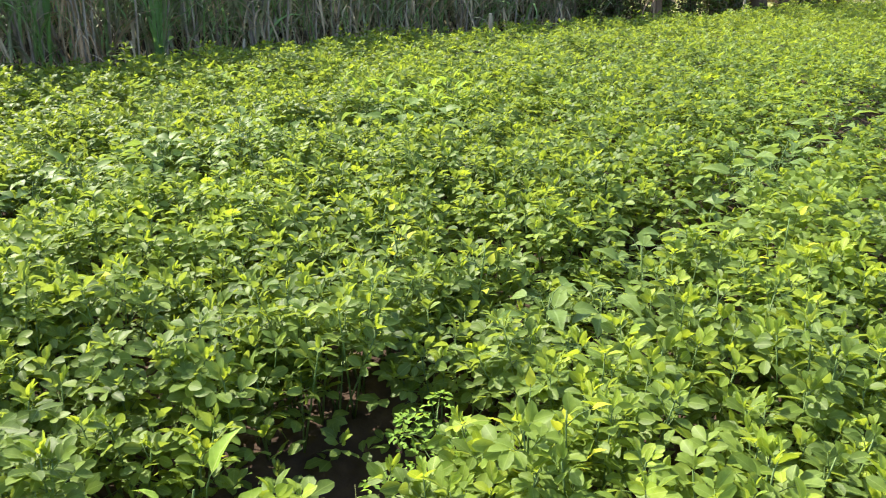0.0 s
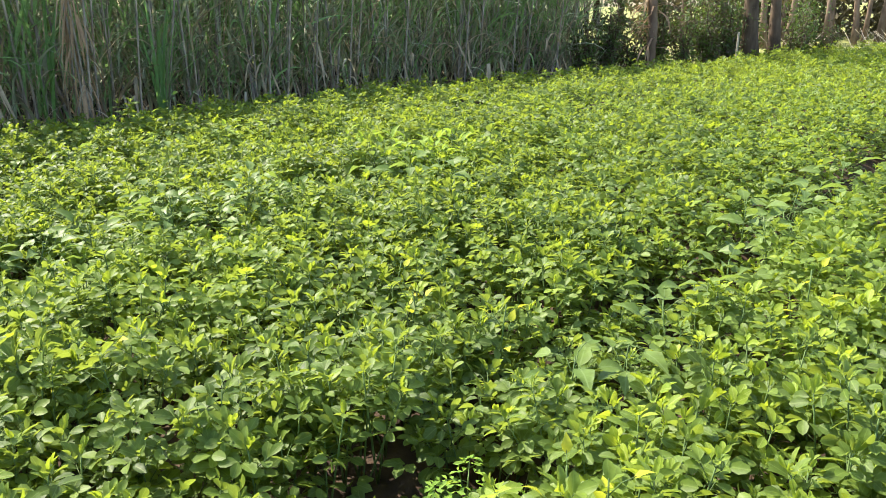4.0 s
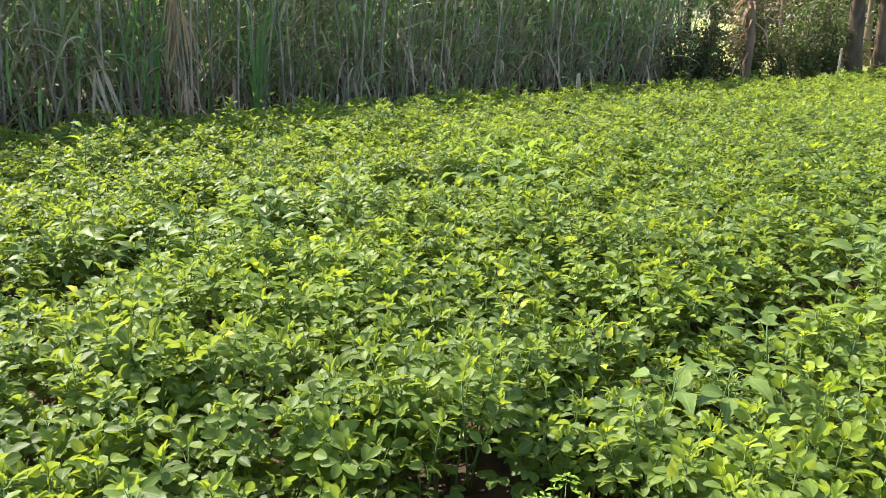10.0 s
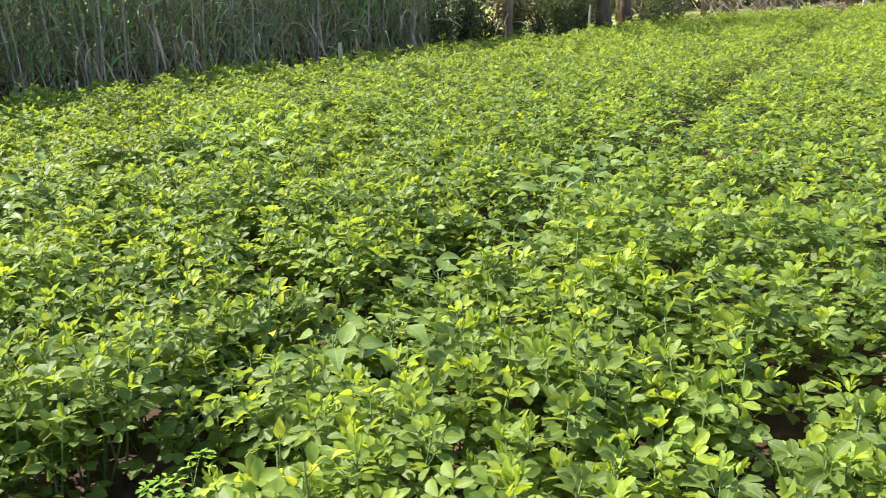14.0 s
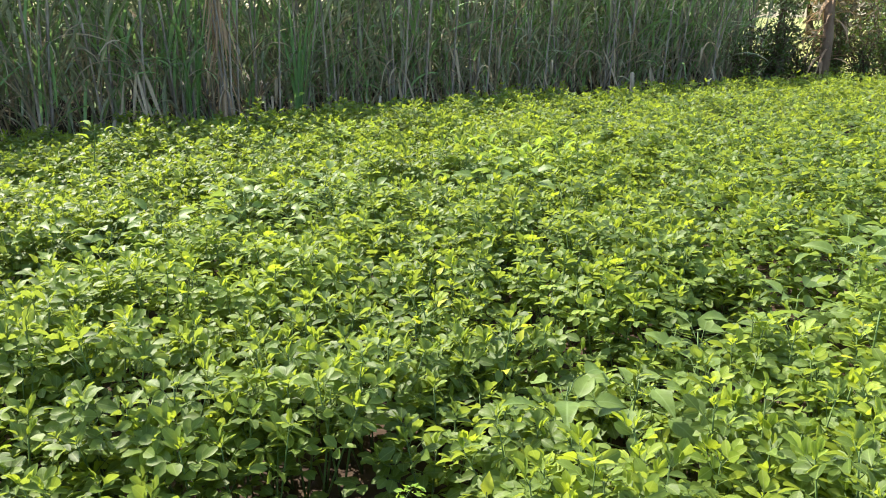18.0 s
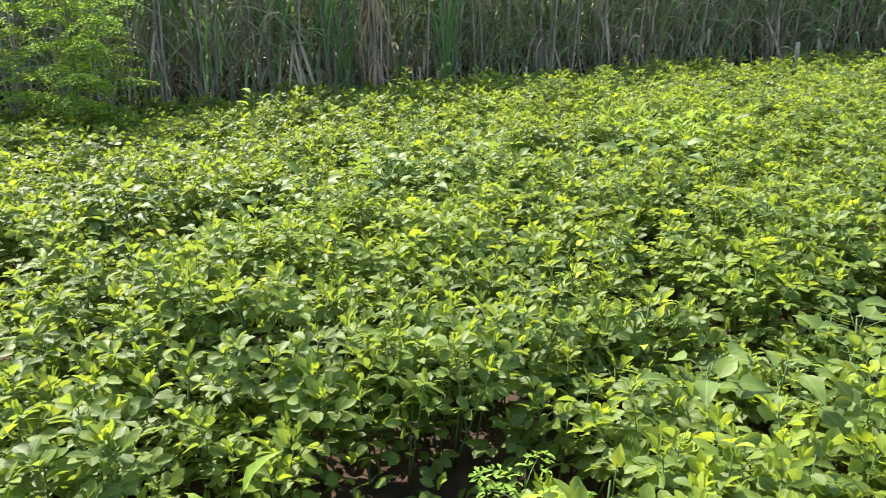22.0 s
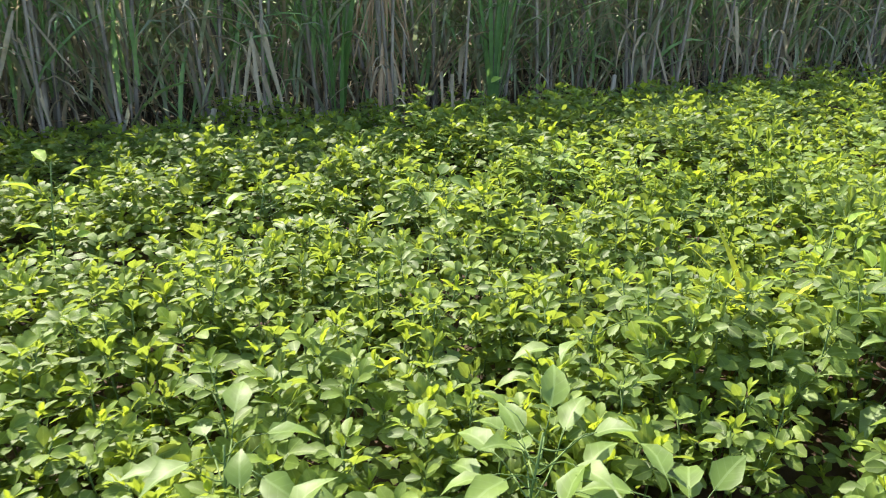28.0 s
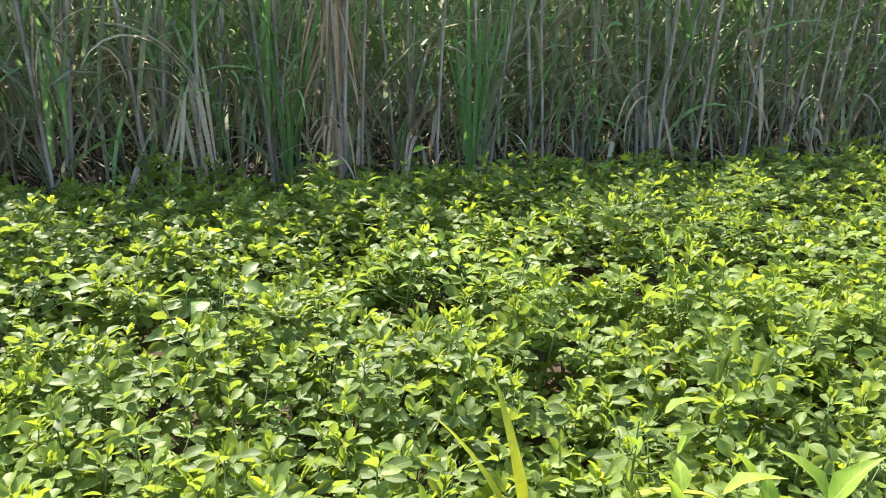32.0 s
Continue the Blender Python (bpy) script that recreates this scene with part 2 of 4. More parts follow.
def part_of(name, me, parent, label="", m=None):
    ob = new(name, me)
    ob.parent = parent
    if m is not None:
        ob.matrix_local = m
    if label:
        tagged(ob, label)
    return ob


def empty(name, label, category, m, group="", kind=""):
    ob = new(name)
    ob.empty_display_size = 0.1
    ob.matrix_world = m
    return tagged(ob, label, category, group, kind)


def unit(v):
    return v / np.maximum(np.linalg.norm(v, axis=-1, keepdims=True), 1e-9)


# blade outlines: along, across, up, and the faces on them
FULL = (np.array([(0, 0, 0), (.22, -.33, .10), (.22, 0, .02), (.22, .33, .10), (.55, -.50, .12), (.55, 0, .02), (.55, .50, .12), (.86, -.32, .03), (.86, .32, .03), (1, 0, -.06)]),
        [(0, 2, 1), (0, 3, 2), (1, 2, 5, 4), (2, 3, 6, 5), (4, 5, 9, 7), (5, 6, 8, 9)])
HALF = (np.array([(0, 0, 0), (.34, -.45, .10), (.34, .45, .10), (.76, -.42, .05), (.76, .42, .05), (1, 0, -.06)]),
        [(0, 2, 1), (1, 2, 4, 3), (3, 4, 5)])
DIAMOND = (np.array([(0, 0, 0), (.58, -.46, .10), (.58, .46, .10), (1, 0, -.05)]), [(0, 3, 1), (0, 2, 3)])
OVATE = (np.array([(0, 0, 0), (.18, -.34, .05), (.18, 0, 0), (.18, .34, .05), (.42, -.48, .10), (.42, 0, .01), (.42, .48, .10),
                   (.72, -.27, .03), (.72, 0, -.05), (.72, .27, .03), (1, 0, -.17)]),
         [(0, 2, 1), (0, 3, 2), (1, 2, 5, 4), (2, 3, 6, 5), (4, 5, 8, 7), (5, 6, 9, 8), (7, 8, 10), (8, 9, 10)])


def blades(base, ahead, normal, length, width, shape):
    """Leaf blades: arrays of base points, directions and normals to vertices and faces."""
    grid, faces = shape
    side = unit(np.cross(ahead, normal))
    up = np.cross(side, ahead)
    v = (base[:, None] + grid[None, :, :1] * length[:, None, None] * ahead[:, None]
         + grid[None, :, 1:2] * width[:, None, None] * side[:, None]
         + grid[None, :, 2:] * length[:, None, None] * up[:, None])
    first = np.arange(len(base))[:, None] * len(grid)
    out = []
    for f in faces:
        out.extend((first + np.array(f)).tolist())
    return v.reshape(-1, 3), out, len(faces)


def tube(points, radii, sides=5):
    """A tapered tube along points."""
    p = np.asarray(points, float)
    t = unit(np.gradient(p, axis=0))
    ref = np.array([0.31, 0.95, 0.05])
    a = unit(np.cross(t, ref))
    b = np.cross(t, a)
    w = np.linspace(0, 2 * np.pi, sides, endpoint=False)
    ring = (np.cos(w)[None, :, None] * a[:, None] + np.sin(w)[None, :, None] * b[:, None]) * np.asarray(radii)[:, None, None]
    v = (p[:, None] + ring).reshape(-1, 3)
    f = []
    for i in range(len(p) - 1):
        for j in range(sides):
            k = (j + 1) % sides
            f.append((i * sides + j, i * sides + k, (i + 1) * sides + k, (i + 1) * sides + j))
    f.append(tuple(range(sides))[::-1])
    f.append(tuple((len(p) - 1) * sides + j for j in range(sides)))
    return v, f


def joined(pieces):
    """One vertex and face list out of several."""
    vs, fs, o = [], [], 0
    for v, f in pieces:
        vs.append(v)
        fs.extend([[o + i for i in q] for q in f])
        o += len(v)
    return np.concatenate(vs), fs


# ---- the plan ----
# Beds run along ROW; "across" counts from them towards the sugarcane.
ROW = np.array([0.571, 0.821])
CROSS = np.array([-0.821, 0.571])
FURROWS = (-6.1, -3.7, -1.35, 1.05, 3.55, 6.1)
CANE_LINE = np.array([(-17.0, -5.5), (-9.9, 3.3), (-5.9, 8.2), (-4.8, 9.8), (-3.65, 11.8), (-1.6, 14.1), (0.6, 16.4), (2.75, 18.3)])
FAR_TURN = radians(2.8)    # the field end lies on axes of its own, turned by this much


def far_axes(x, y):
    """A place on the axes of the field end."""
    c, k = math.cos(FAR_TURN), math.sin(FAR_TURN)
    return x * c + y * k, y * c - x * k


def field_end(x):
    """Where the crop ends, on the axes of the field end."""
    return np.minimum(16.0 + 0.85 * (x - 3.0), 21.4 + 0.36 * (x - 9.4))


def across(x, y):
    return x * CROSS[0] + y * CROSS[1]


def along(x, y):
    return x * ROW[0] + y * ROW[1]


def wave(x, y):
    return (np.sin(1.7 * x + 0.6 * y) * np.sin(1.3 * y - 0.4 * x + 1.0) + 0.5 * np.sin(4.1 * x + 1.0) * np.sin(3.7 * y))


def mound(x, y):
    """Lumps of the crop, plant by plant, between about -1 and 1."""
    return 0.5 * (np.sin(9.7 * x + 4.1 * y + 1.0) * np.sin(8.3 * y - 5.2 * x) + np.sin(5.1 * x - 2.3 * y) * np.sin(4.4 * y + 3.0 * x + 2.0)
                  + 0.8 * np.sin(2.6 * x + 2.1 * y + 0.5) * np.sin(2.9 * y - 1.7 * x + 4.0))


def furrow_gap(x, y):
    """How near a place is to the middle of a furrow: 1 in it, 0 on the bed."""
    s = along(x, y)
    u = across(x, y) + 0.05 * np.sin(1.1 * s) - 0.12 * np.exp(-((s - 1.5) / 0.7) ** 2)
    g = 0.92 * np.exp(-(((x - 0.10) / 0.27) ** 2 + ((y - 1.97) / 0.29) ** 2) ** 2)
    for f in FURROWS:
        main = f == 1.05
        w = 0.16 + (0.02 + 0.02 * (s > 3) if main else 0) + (0.11 * np.exp(-((s - 1.28) / 0.36) ** 2) if main else 0)
        second = f == 3.55
        drift = 0.10 * np.clip(s - 1.0, 0, 8) if second else 0.0
        w = w + (0.04 * np.exp(-((s - 0.8) / 2.0) ** 4) if second else 0)
        deep = 1.0 if main else 0.55 + (0.40 * np.exp(-((s - 0.8) / 2.2) ** 4) if second else 0.32 if f == 6.1 else 0.08)
        g = np.maximum(g, deep * np.exp(-((u - f - drift) / w) ** 2))
    return g


def soil_height(x, y):
    u = across(x, y)
    inside = 1 / (1 + np.exp(np.clip((u - 8.6) * 4, -50, 50)))
    return inside * (0.03 - 0.10 * furrow_gap(x, y)) + 0.012 * wave(3 * x, 3 * y)


def cane_across(s):
    """How far across the front of the sugarcane stands."""
    return np.interp(s, along(CANE_LINE[:, 0], CANE_LINE[:, 1]), across(CANE_LINE[:, 0], CANE_LINE[:, 1]))


def canopy_height(x, y):
    u = across(x, y)
    h = 0.40 + 0.03 * wave(x, y) + (0.09 + 0.06 * np.clip((y - 3.0) / 4, 0, 1)) * mound(x, y) - 0.03 / (1 + np.exp(-(u - 5.7) * 3))
    h = h - 0.10 / (1 + np.exp(-(along(x, y) - 11) * 0.6))
    s = along(x, y)
    h = h - 0.08 / (1 + np.exp(-np.clip((u - cane_across(s) + 1.45) * 4, -50, 50)))
    for tx, ty in ((-3.57, 5.43), (-3.25, 8.38), (-2.95, 8.1), (-3.4, 8.1)):
        h = h + 0.12 * np.exp(-((x - tx) ** 2 + (y - ty) ** 2) / 0.025)
    return h * (1 - 0.60 * furrow_gap(x, y) ** 1.2)


# ---- ground: one sheet out to the horizon ----
def axis_steps(lo, hi, step, far):
    mid = np.arange(lo, hi + step / 2, step)
    grow = np.cumsum(step * 1.35 ** np.arange(1, 40))
    grow = grow[grow < far]
    return np.concatenate([(lo - grow)[::-1], mid, hi + grow])


gx, gy = axis_steps(-7, 7, 0.11, 900), axis_steps(-1, 15, 0.11, 900)
GX, GY = np.meshgrid(gx, gy)
near_part = np.clip(1.4 - np.maximum(np.abs(GX) / 30, np.abs(GY) / 40), 0, 1)
GZ = soil_height(GX, GY) * near_part
nx, ny = len(gx), len(gy)
ids = np.arange(nx * ny).reshape(ny, nx)
quads = np.stack([ids[:-1, :-1], ids[:-1, 1:], ids[1:, 1:], ids[1:, :-1]], -1).reshape(-1, 4).tolist()
cx, cy = (GX[:-1, :-1] + GX[1:, 1:]) / 2, (GY[:-1, :-1] + GY[1:, 1:]) / 2
fx, fy = far_axes(cx, cy)
grassy = (fy > field_end(fx) + 0.25) & ((across(cx, cy) < 7.2) | (along(cx, cy) > 15.2)) | (np.hypot(cx, cy) > 60)
# the stretch whose soil has the cane's shade in its colour
under_cane = (across(cx, cy) > cane_across(along(cx, cy)) - 0.35) & (across(cx, cy) < cane_across(along(cx, cy)) + 11) & (along(cx, cy) < along(*CANE_LINE[-1]) + 0.3 + 1.3 * (across(cx, cy) - 7.5)) & (np.hypot(cx, cy) < 30)
ground = new("ground", mesh_of("ground", np.stack([GX, GY, GZ], -1), quads, [SOIL, PASTURE, SHADED_SOIL], np.where(under_cane, 2, grassy).reshape(-1)))
tagged(ground, "dark red-brown tilled soil between the crop beds", "ground", kind="structure")

# ---- groundnut plants ----
rng = np.random.default_rng(7)
GOLD = 2.39996


def foliage(x, y, low, top, r, leaves=6, size=1.0, shape=FULL, stems=True, leanx=None, leany=None, toss=0.42, fresh=1.0):
    """Groundnut shoots at x, y: leaves of four leaflets, two pairs on a stalk, spiralling down from the tip."""
    n = len(x)
    k = np.tile(np.arange(leaves), (n, 1)).astype(float)
    az = r.uniform(0, 6.283, (n, 1)) + GOLD * k + r.normal(0, 0.25, (n, leaves))
    old = k / max(leaves - 1, 1)
    drop = 0.026 * size * k + r.uniform(-.006, .006, (n, leaves))
    lx = r.normal(0, 0.10, n) if leanx is None else leanx
    ly = r.normal(0, 0.10, n) if leany is None else leany
    hgt = np.maximum(top[:, None] - drop, low[:, None] + 0.05)
    frac = hgt - low[:, None]
    at = np.stack([x[:, None] + lx[:, None] * frac, y[:, None] + ly[:, None] * frac, hgt], -1)
    el = np.radians(68 - 48 * old + r.normal(0, 8, (n, leaves)))
    pl = (0.024 + 0.062 * old ** 0.6) * size * r.uniform(0.8, 1.2, (n, leaves))
    way = np.stack([np.cos(el) * np.cos(az), np.cos(el) * np.sin(az), np.sin(el)], -1)
    end = at + way * pl[..., None]
    glow = r.random((n, 1))
    fresh = np.reshape(np.broadcast_to(fresh, (n,)), (n, 1))
    base, ahead, nor, ln, wd, tint = [], [], [], [], [], []
    own = r.normal(0, toss, (n, leaves, 3))      # each leaf has a tilt of its own, which its leaflets share
    rise = r.normal(0, 9, (n, leaves))
    for q, (turn, back) in enumerate(((0.62, 0), (-0.62, 0), (1.35, 1), (-1.35, 1))):
        e = np.radians(np.where(k < 1, 62, np.where(k < 2, 34, np.where(k < 4, 10, -4))) + rise + r.normal(0, 9, (n, leaves)))
        a = az + turn * np.where(k < 1, 0.75, 1.0) + r.normal(0, 0.15, (n, leaves))
        d = np.stack([np.cos(e) * np.cos(a), np.cos(e) * np.sin(a), np.sin(e)], -1)
        tilt = own + r.normal(0, 0.16, (n, leaves, 3))
        tilt[..., 2] = 1
        nn = unit(tilt - 0.25 * way)
        nn = unit(nn - (nn * d).sum(-1, keepdims=True) * d)
        base.append(end - way * (0.018 * size * back) + d * 0.003)
        ahead.append(d)
        nor.append(nn)
        lq = np.where(k < 1, 0.036, np.where(k < 2, 0.050, 0.057)) * size * r.uniform(0.82, 1.18, (n, leaves))
        ln.append(lq)
        wd.append(lq * np.where(k < 1, 0.44, 0.60) * r.uniform(0.9, 1.12, (n, leaves)))
        tint.append(np.where(((k < 1) & (glow < 0.62 * fresh)) | ((k < 2) & (glow < 0.16 * fresh ** 2)) | ((k < 3) & (glow < 0.03 * fresh ** 3)), 1, 0))
    flat = lambda some, w: np.stack(some, 2).reshape(-1, w)
    v, f, per = blades(flat(base, 3), flat(ahead, 3), flat(nor, 3), flat(ln, 1)[:, 0], flat(wd, 1)[:, 0], shape)
    idx = np.tile(np.stack(tint, 2).reshape(-1), per)
    stem = None
    if stems:
        pieces = []
        for i in range(n):
            t = np.linspace(0, 1, 4)
            z = low[i] + (top[i] - low[i]) * t
            fr = z - low[i]
            pieces.append(tube(np.stack([x[i] + lx[i] * fr, y[i] + ly[i] * fr, z], -1), 0.0042 - 0.002 * t, 4))
            for j in range(leaves):
                pieces.append(tube([at[i, j], end[i, j]], [.0016, .001], 3))
        stem = joined(pieces)
    return v, f, idx, stem, np.tile(shape[0] * [1, 1, 0], (len(v) // len(shape[0]), 1))


def shoot_set(fresh):
    """Shoots of many heights, each a pair of stems; fresh: how much of the leaf is young and yellowish."""
    some = []
    for i in range(22):
        tall = 0.30 + 0.012 * i * 0.9
        side = rng.uniform(0, 6.283)
        v, f, idx, stem, place = foliage(np.zeros(2), np.zeros(2), np.zeros(2), np.array([tall, tall * rng.uniform(0.74, 0.9)]), rng, leaves=7,
                                         size=rng.uniform(0.84, 1.04), leanx=np.array([0.0, 0.34 * math.cos(side)]), leany=np.array([0.0, 0.34 * math.sin(side)]), fresh=fresh)
        some.append((tall, mesh_of("shoot_stem", *stem, [STEM]), mesh_of("shoot_leaves", v, f, [LEAF, YOUNG], idx, place=place)))
    return some


SHOOTS, FRESH_SHOOTS = shoot_set(0.9), shoot_set(1.45)
TALLS = np.array([s[0] for s in SHOOTS])


def stretch_distance(x, y):
    """Distance to the strip of field where the plants stand nearest."""
    best = np.full(np.shape(x), 1e9)
    pts = [(0.2, 1.35), (-1.0, 3.2), (-1.25, 6.5)]
    for (ax, ay), (bx, by) in zip(pts[:-1], pts[1:]):
        dx, dy = bx - ax, by - ay
        t = np.clip(((x - ax) * dx + (y - ay) * dy) / (dx * dx + dy * dy), 0, 1)
        best = np.minimum(best, np.hypot(x - ax - t * dx, y - ay - t * dy))
    return best


def in_field(x, y):
    u, s = across(x, y), along(x, y)
    fx, fy = far_axes(x, y)
    return (u < cane_across(s) - 0.3) & (u > -7.5) & (s > -3.5) & (fy < field_end(fx) + 0.2 * np.sin(x * 2.1))


STEP = 0.33
px, py = np.meshgrid(np.arange(-20, 20, STEP), np.arange(-4, 22, STEP))
px, py = px.ravel(), py.ravel()
px, py = px * ROW[1] + py * ROW[0], -px * ROW[0] + py * ROW[1]
px, py = px + rng.uniform(-.1, .1, len(px)), py + rng.uniform(-.1, .1, len(py))
ok = in_field(px, py) & (furrow_gap(px, py) < 0.55)
px, py = px[ok], py[ok]
order = np.argsort(stretch_distance(px, py))
NEAR = 290
plants = []
for i in order[:NEAR]:
    x, y = float(px[i]), float(py[i])
    gz = float(soil_height(x, y))
    plant = empty("groundnut_plant", "leafy green groundnut plant growing in the bed", "crop plant",
                  pose(x, y, gz - 0.005, 0, 0, rng.uniform(0, 360)), "groundnut plants in the beds")
    count = 6
    kind_of = FRESH_SHOOTS if across(x, y) < 0.95 else SHOOTS
    vigour = rng.uniform(0.92, 1.10)
    for k in range(count):
        a, d = k * 6.283 / count + rng.uniform(-.4, .4), (0.03 if k == 0 else rng.uniform(0.10, 0.24))
        want = float(canopy_height(x, y)) * vigour * rng.uniform(0.84, 1.08)
        s = int(np.argmin(np.abs(TALLS - want)) + rng.integers(-1, 2)) % len(SHOOTS)
        lean = 7 + 60 * d
        m = pose(d * 0.6 * math.cos(a), d * 0.6 * math.sin(a), 0, 0, 0, math.degrees(a)) @ pose(0, 0, 0, 0, lean * 0.55, rng.uniform(-90, 90)) \
            @ Matrix.Diagonal((1, 1, want / TALLS[s], 1))
        shoot = part_of("shoot", kind_of[s][1], plant, m=m)
        part_of("leaves", kind_of[s][2], shoot)
    plants.append(plant)
near_edge = float(stretch_distance(px[order[NEAR - 1]], py[order[NEAR - 1]]))


def crop_mass(lo, hi, step, leaves, size, shape, stems, tall=1.0):
    """The rest of the crop between two distances from the nearest strip."""
    x, y = np.meshgrid(np.arange(-24, 24, step), np.arange(-6, 26, step))
    x, y = x.ravel() + rng.uniform(-.5, .5, x.size) * step, y.ravel() + rng.uniform(-.5, .5, x.size) * step
    d = stretch_distance(x, y)
    g = furrow_gap(x, y)
    ok = in_field(x, y) & (d > lo) & (d <= hi) & (g < 0.62 + 0.35 * rng.random(x.size))
    x, y = x[ok], y[ok]
    top = canopy_height(x, y) * tall * rng.uniform(0.70, 1.16, x.size) + soil_height(x, y)
    low = soil_height(x, y)
    return foliage(x, y, low, top, rng, leaves, size, shape, stems, toss=0.42 if lo < 3 else 0.3, fresh=(1.0 if lo < 3 else 1.2 if lo < 6 else 1.4) * np.where(across(x, y) < 1.0, 1.3, 1.0))


bands = [crop_mass(-1, 4.2, 0.16, 5, 1.0, HALF, False, 0.54), crop_mass(near_edge - 0.05, 3.4, 0.108, 6, 1.0, HALF, False), crop_mass(3.4, 7.0, 0.122, 6, 1.04, HALF, False),
         crop_mass(7.0, 40, 0.165, 5, 1.4, DIAMOND, False)]
v, f = joined([(b[0], b[1]) for b in bands])
crop = new("groundnut_crop", mesh_of("groundnut_crop", v, f, [LEAF, YOUNG], np.concatenate([b[2] for b in bands]),
                                     place=np.concatenate([b[4] for b in bands])))
tagged(crop, "dense bright green groundnut crop covering the beds", "crop", kind="stuff")

# ---- sugarcane ----
def cane_blade(r, start, az, rise, length, width, droop, dry=False, segs=7):
    """One long arching leaf with a fold along its middle."""
    t = np.linspace(0, 1, segs + 1)
    el = rise - droop * t ** 1.4
    step = length / segs
    d = np.stack([np.cos(el) * np.cos(az), np.cos(el) * np.sin(az), np.sin(el)], -1)
    p = start + np.concatenate([[np.zeros(3)], np.cumsum(d[:-1] * step, 0)])
    side = np.array([-math.sin(az), math.cos(az), 0])
    twist = r.normal(0, 0.5) * t[:, None]
    up = unit(np.cross(d, side))
    sv = side * np.cos(twist) + up * np.sin(twist)
    w = width * np.minimum(1, 0.45 + 2.2 * t) * (1 - t ** 2.2) ** 0.8 + 0.0008
    fold = 0.28 if not dry else 0.5
    a = p - sv * w[:, None] / 2 + up * w[:, None] * fold / 2
    c = p + sv * w[:, None] / 2 + up * w[:, None] * fold / 2
    v = np.stack([a, p, c], 1).reshape(-1, 3)
    f = []
    for i in range(segs):
        o = 3 * i
        f += [(o, o + 1, o + 4, o + 3), (o + 1, o + 2, o + 5, o + 4)]
    return v, f


def cane_stem(r, x, y, height, radius, lean, az, sides=7, nodes=True):
    step = 0.14 if nodes else 0.8
    z = np.arange(0, height, step)
    pts, rad = [], []
    for i, h in enumerate(z):
        off = lean * h + 0.02 * h * h * (1 if lean > 0 else -1)
        c = np.array([x + off * math.cos(az), y + off * math.sin(az), h])
        rr = radius * (1 - 0.22 * h / height)
        pts.append(c)
        rad.append(rr)
        if nodes:
            pts += [c + [0, 0, 0.012], c + [0, 0, 0.024]]
            rad += [rr * 1.16, rr * 0.97]
    return tube(pts, rad, sides), pts


def cane_clump(r, label):
    clump = empty("sugarcane_clump", label, "sugarcane", Matrix.Identity(4), "sugarcane along the field edge")
    for k in range(int(r.integers(3, 6))):
        a, d = r.uniform(0, 6.283), r.uniform(0.02, 0.13)
        x, y = d * math.cos(a), d * math.sin(a)
        hgt = r.uniform(2.1, 3.2)
        (v, f), pts = cane_stem(r, x, y, hgt, r.uniform(0.012, 0.020), abs(r.normal(0.03, 0.09)), a + r.normal(0, 0.6))
        stalk = part_of("stalk", mesh_of("stalk", v, f, [CANE]), clump)
        for j in range(int(r.integers(8, 12))):
            h = r.uniform(0.03, 0.9) * hgt
            at = np.array(pts[int(h / hgt * (len(pts) - 1))])
            kind = r.random()
            if kind < 0.22 and h < 1.4:      # a dead sheath that clings to the stalk
                v, f = cane_blade(r, at, r.uniform(0, 6.283), r.uniform(1.35, 1.56), r.uniform(0.4, 0.9), r.uniform(0.018, 0.034), r.uniform(0.0, 0.5), True)
                part_of("dead_sheath", mesh_of("dead_sheath", v, f, [DRY_LEAF]), stalk)
            elif kind < 0.48 and h < 1.2:
                v, f = cane_blade(r, at, r.uniform(0, 6.283), r.uniform(0.2, 1.4), r.uniform(0.5, 1.3), r.uniform(0.014, 0.036), r.uniform(1.5, 3.2), True, 9)
                part_of("dry_leaf", mesh_of("dry_leaf", v, f, [DRY_LEAF]), stalk)
            else:
                v, f = cane_blade(r, at, r.uniform(0, 6.283), r.uniform(0.9, 1.5), r.uniform(0.9, 1.9), r.uniform(0.030, 0.060), r.uniform(0.4, 2.4), False, 9)
                part_of("leaf", mesh_of("cane_leaf", v, f, [FRESH_CANE if r.random() < 0.5 else CANE_LEAF]), stalk)
    return clump


r2 = np.random.default_rng(11)
variants = [cane_clump(r2, "tall sugarcane clump with green and dry leaves") for i in range(9)]
used = [False] * 9
s_lo, s_hi = along(*CANE_LINE[0]), along(*CANE_LINE[-1])
spots = np.arange(-4.2, s_hi, 0.56)
for i, s in enumerate(spots):
    u = float(cane_across(s)) + r2.uniform(0.0, 0.35)
    p = ROW * (s + r2.uniform(-.14, .14)) + CROSS * u
    m = pose(p[0], p[1], -0.01, 0, 0, r2.uniform(0, 360))
    k = (i * 4) % 9
    if used[k]:
        copy_thing(variants[k], m)
    else:
        variants[k].matrix_world = m
        used[k] = True


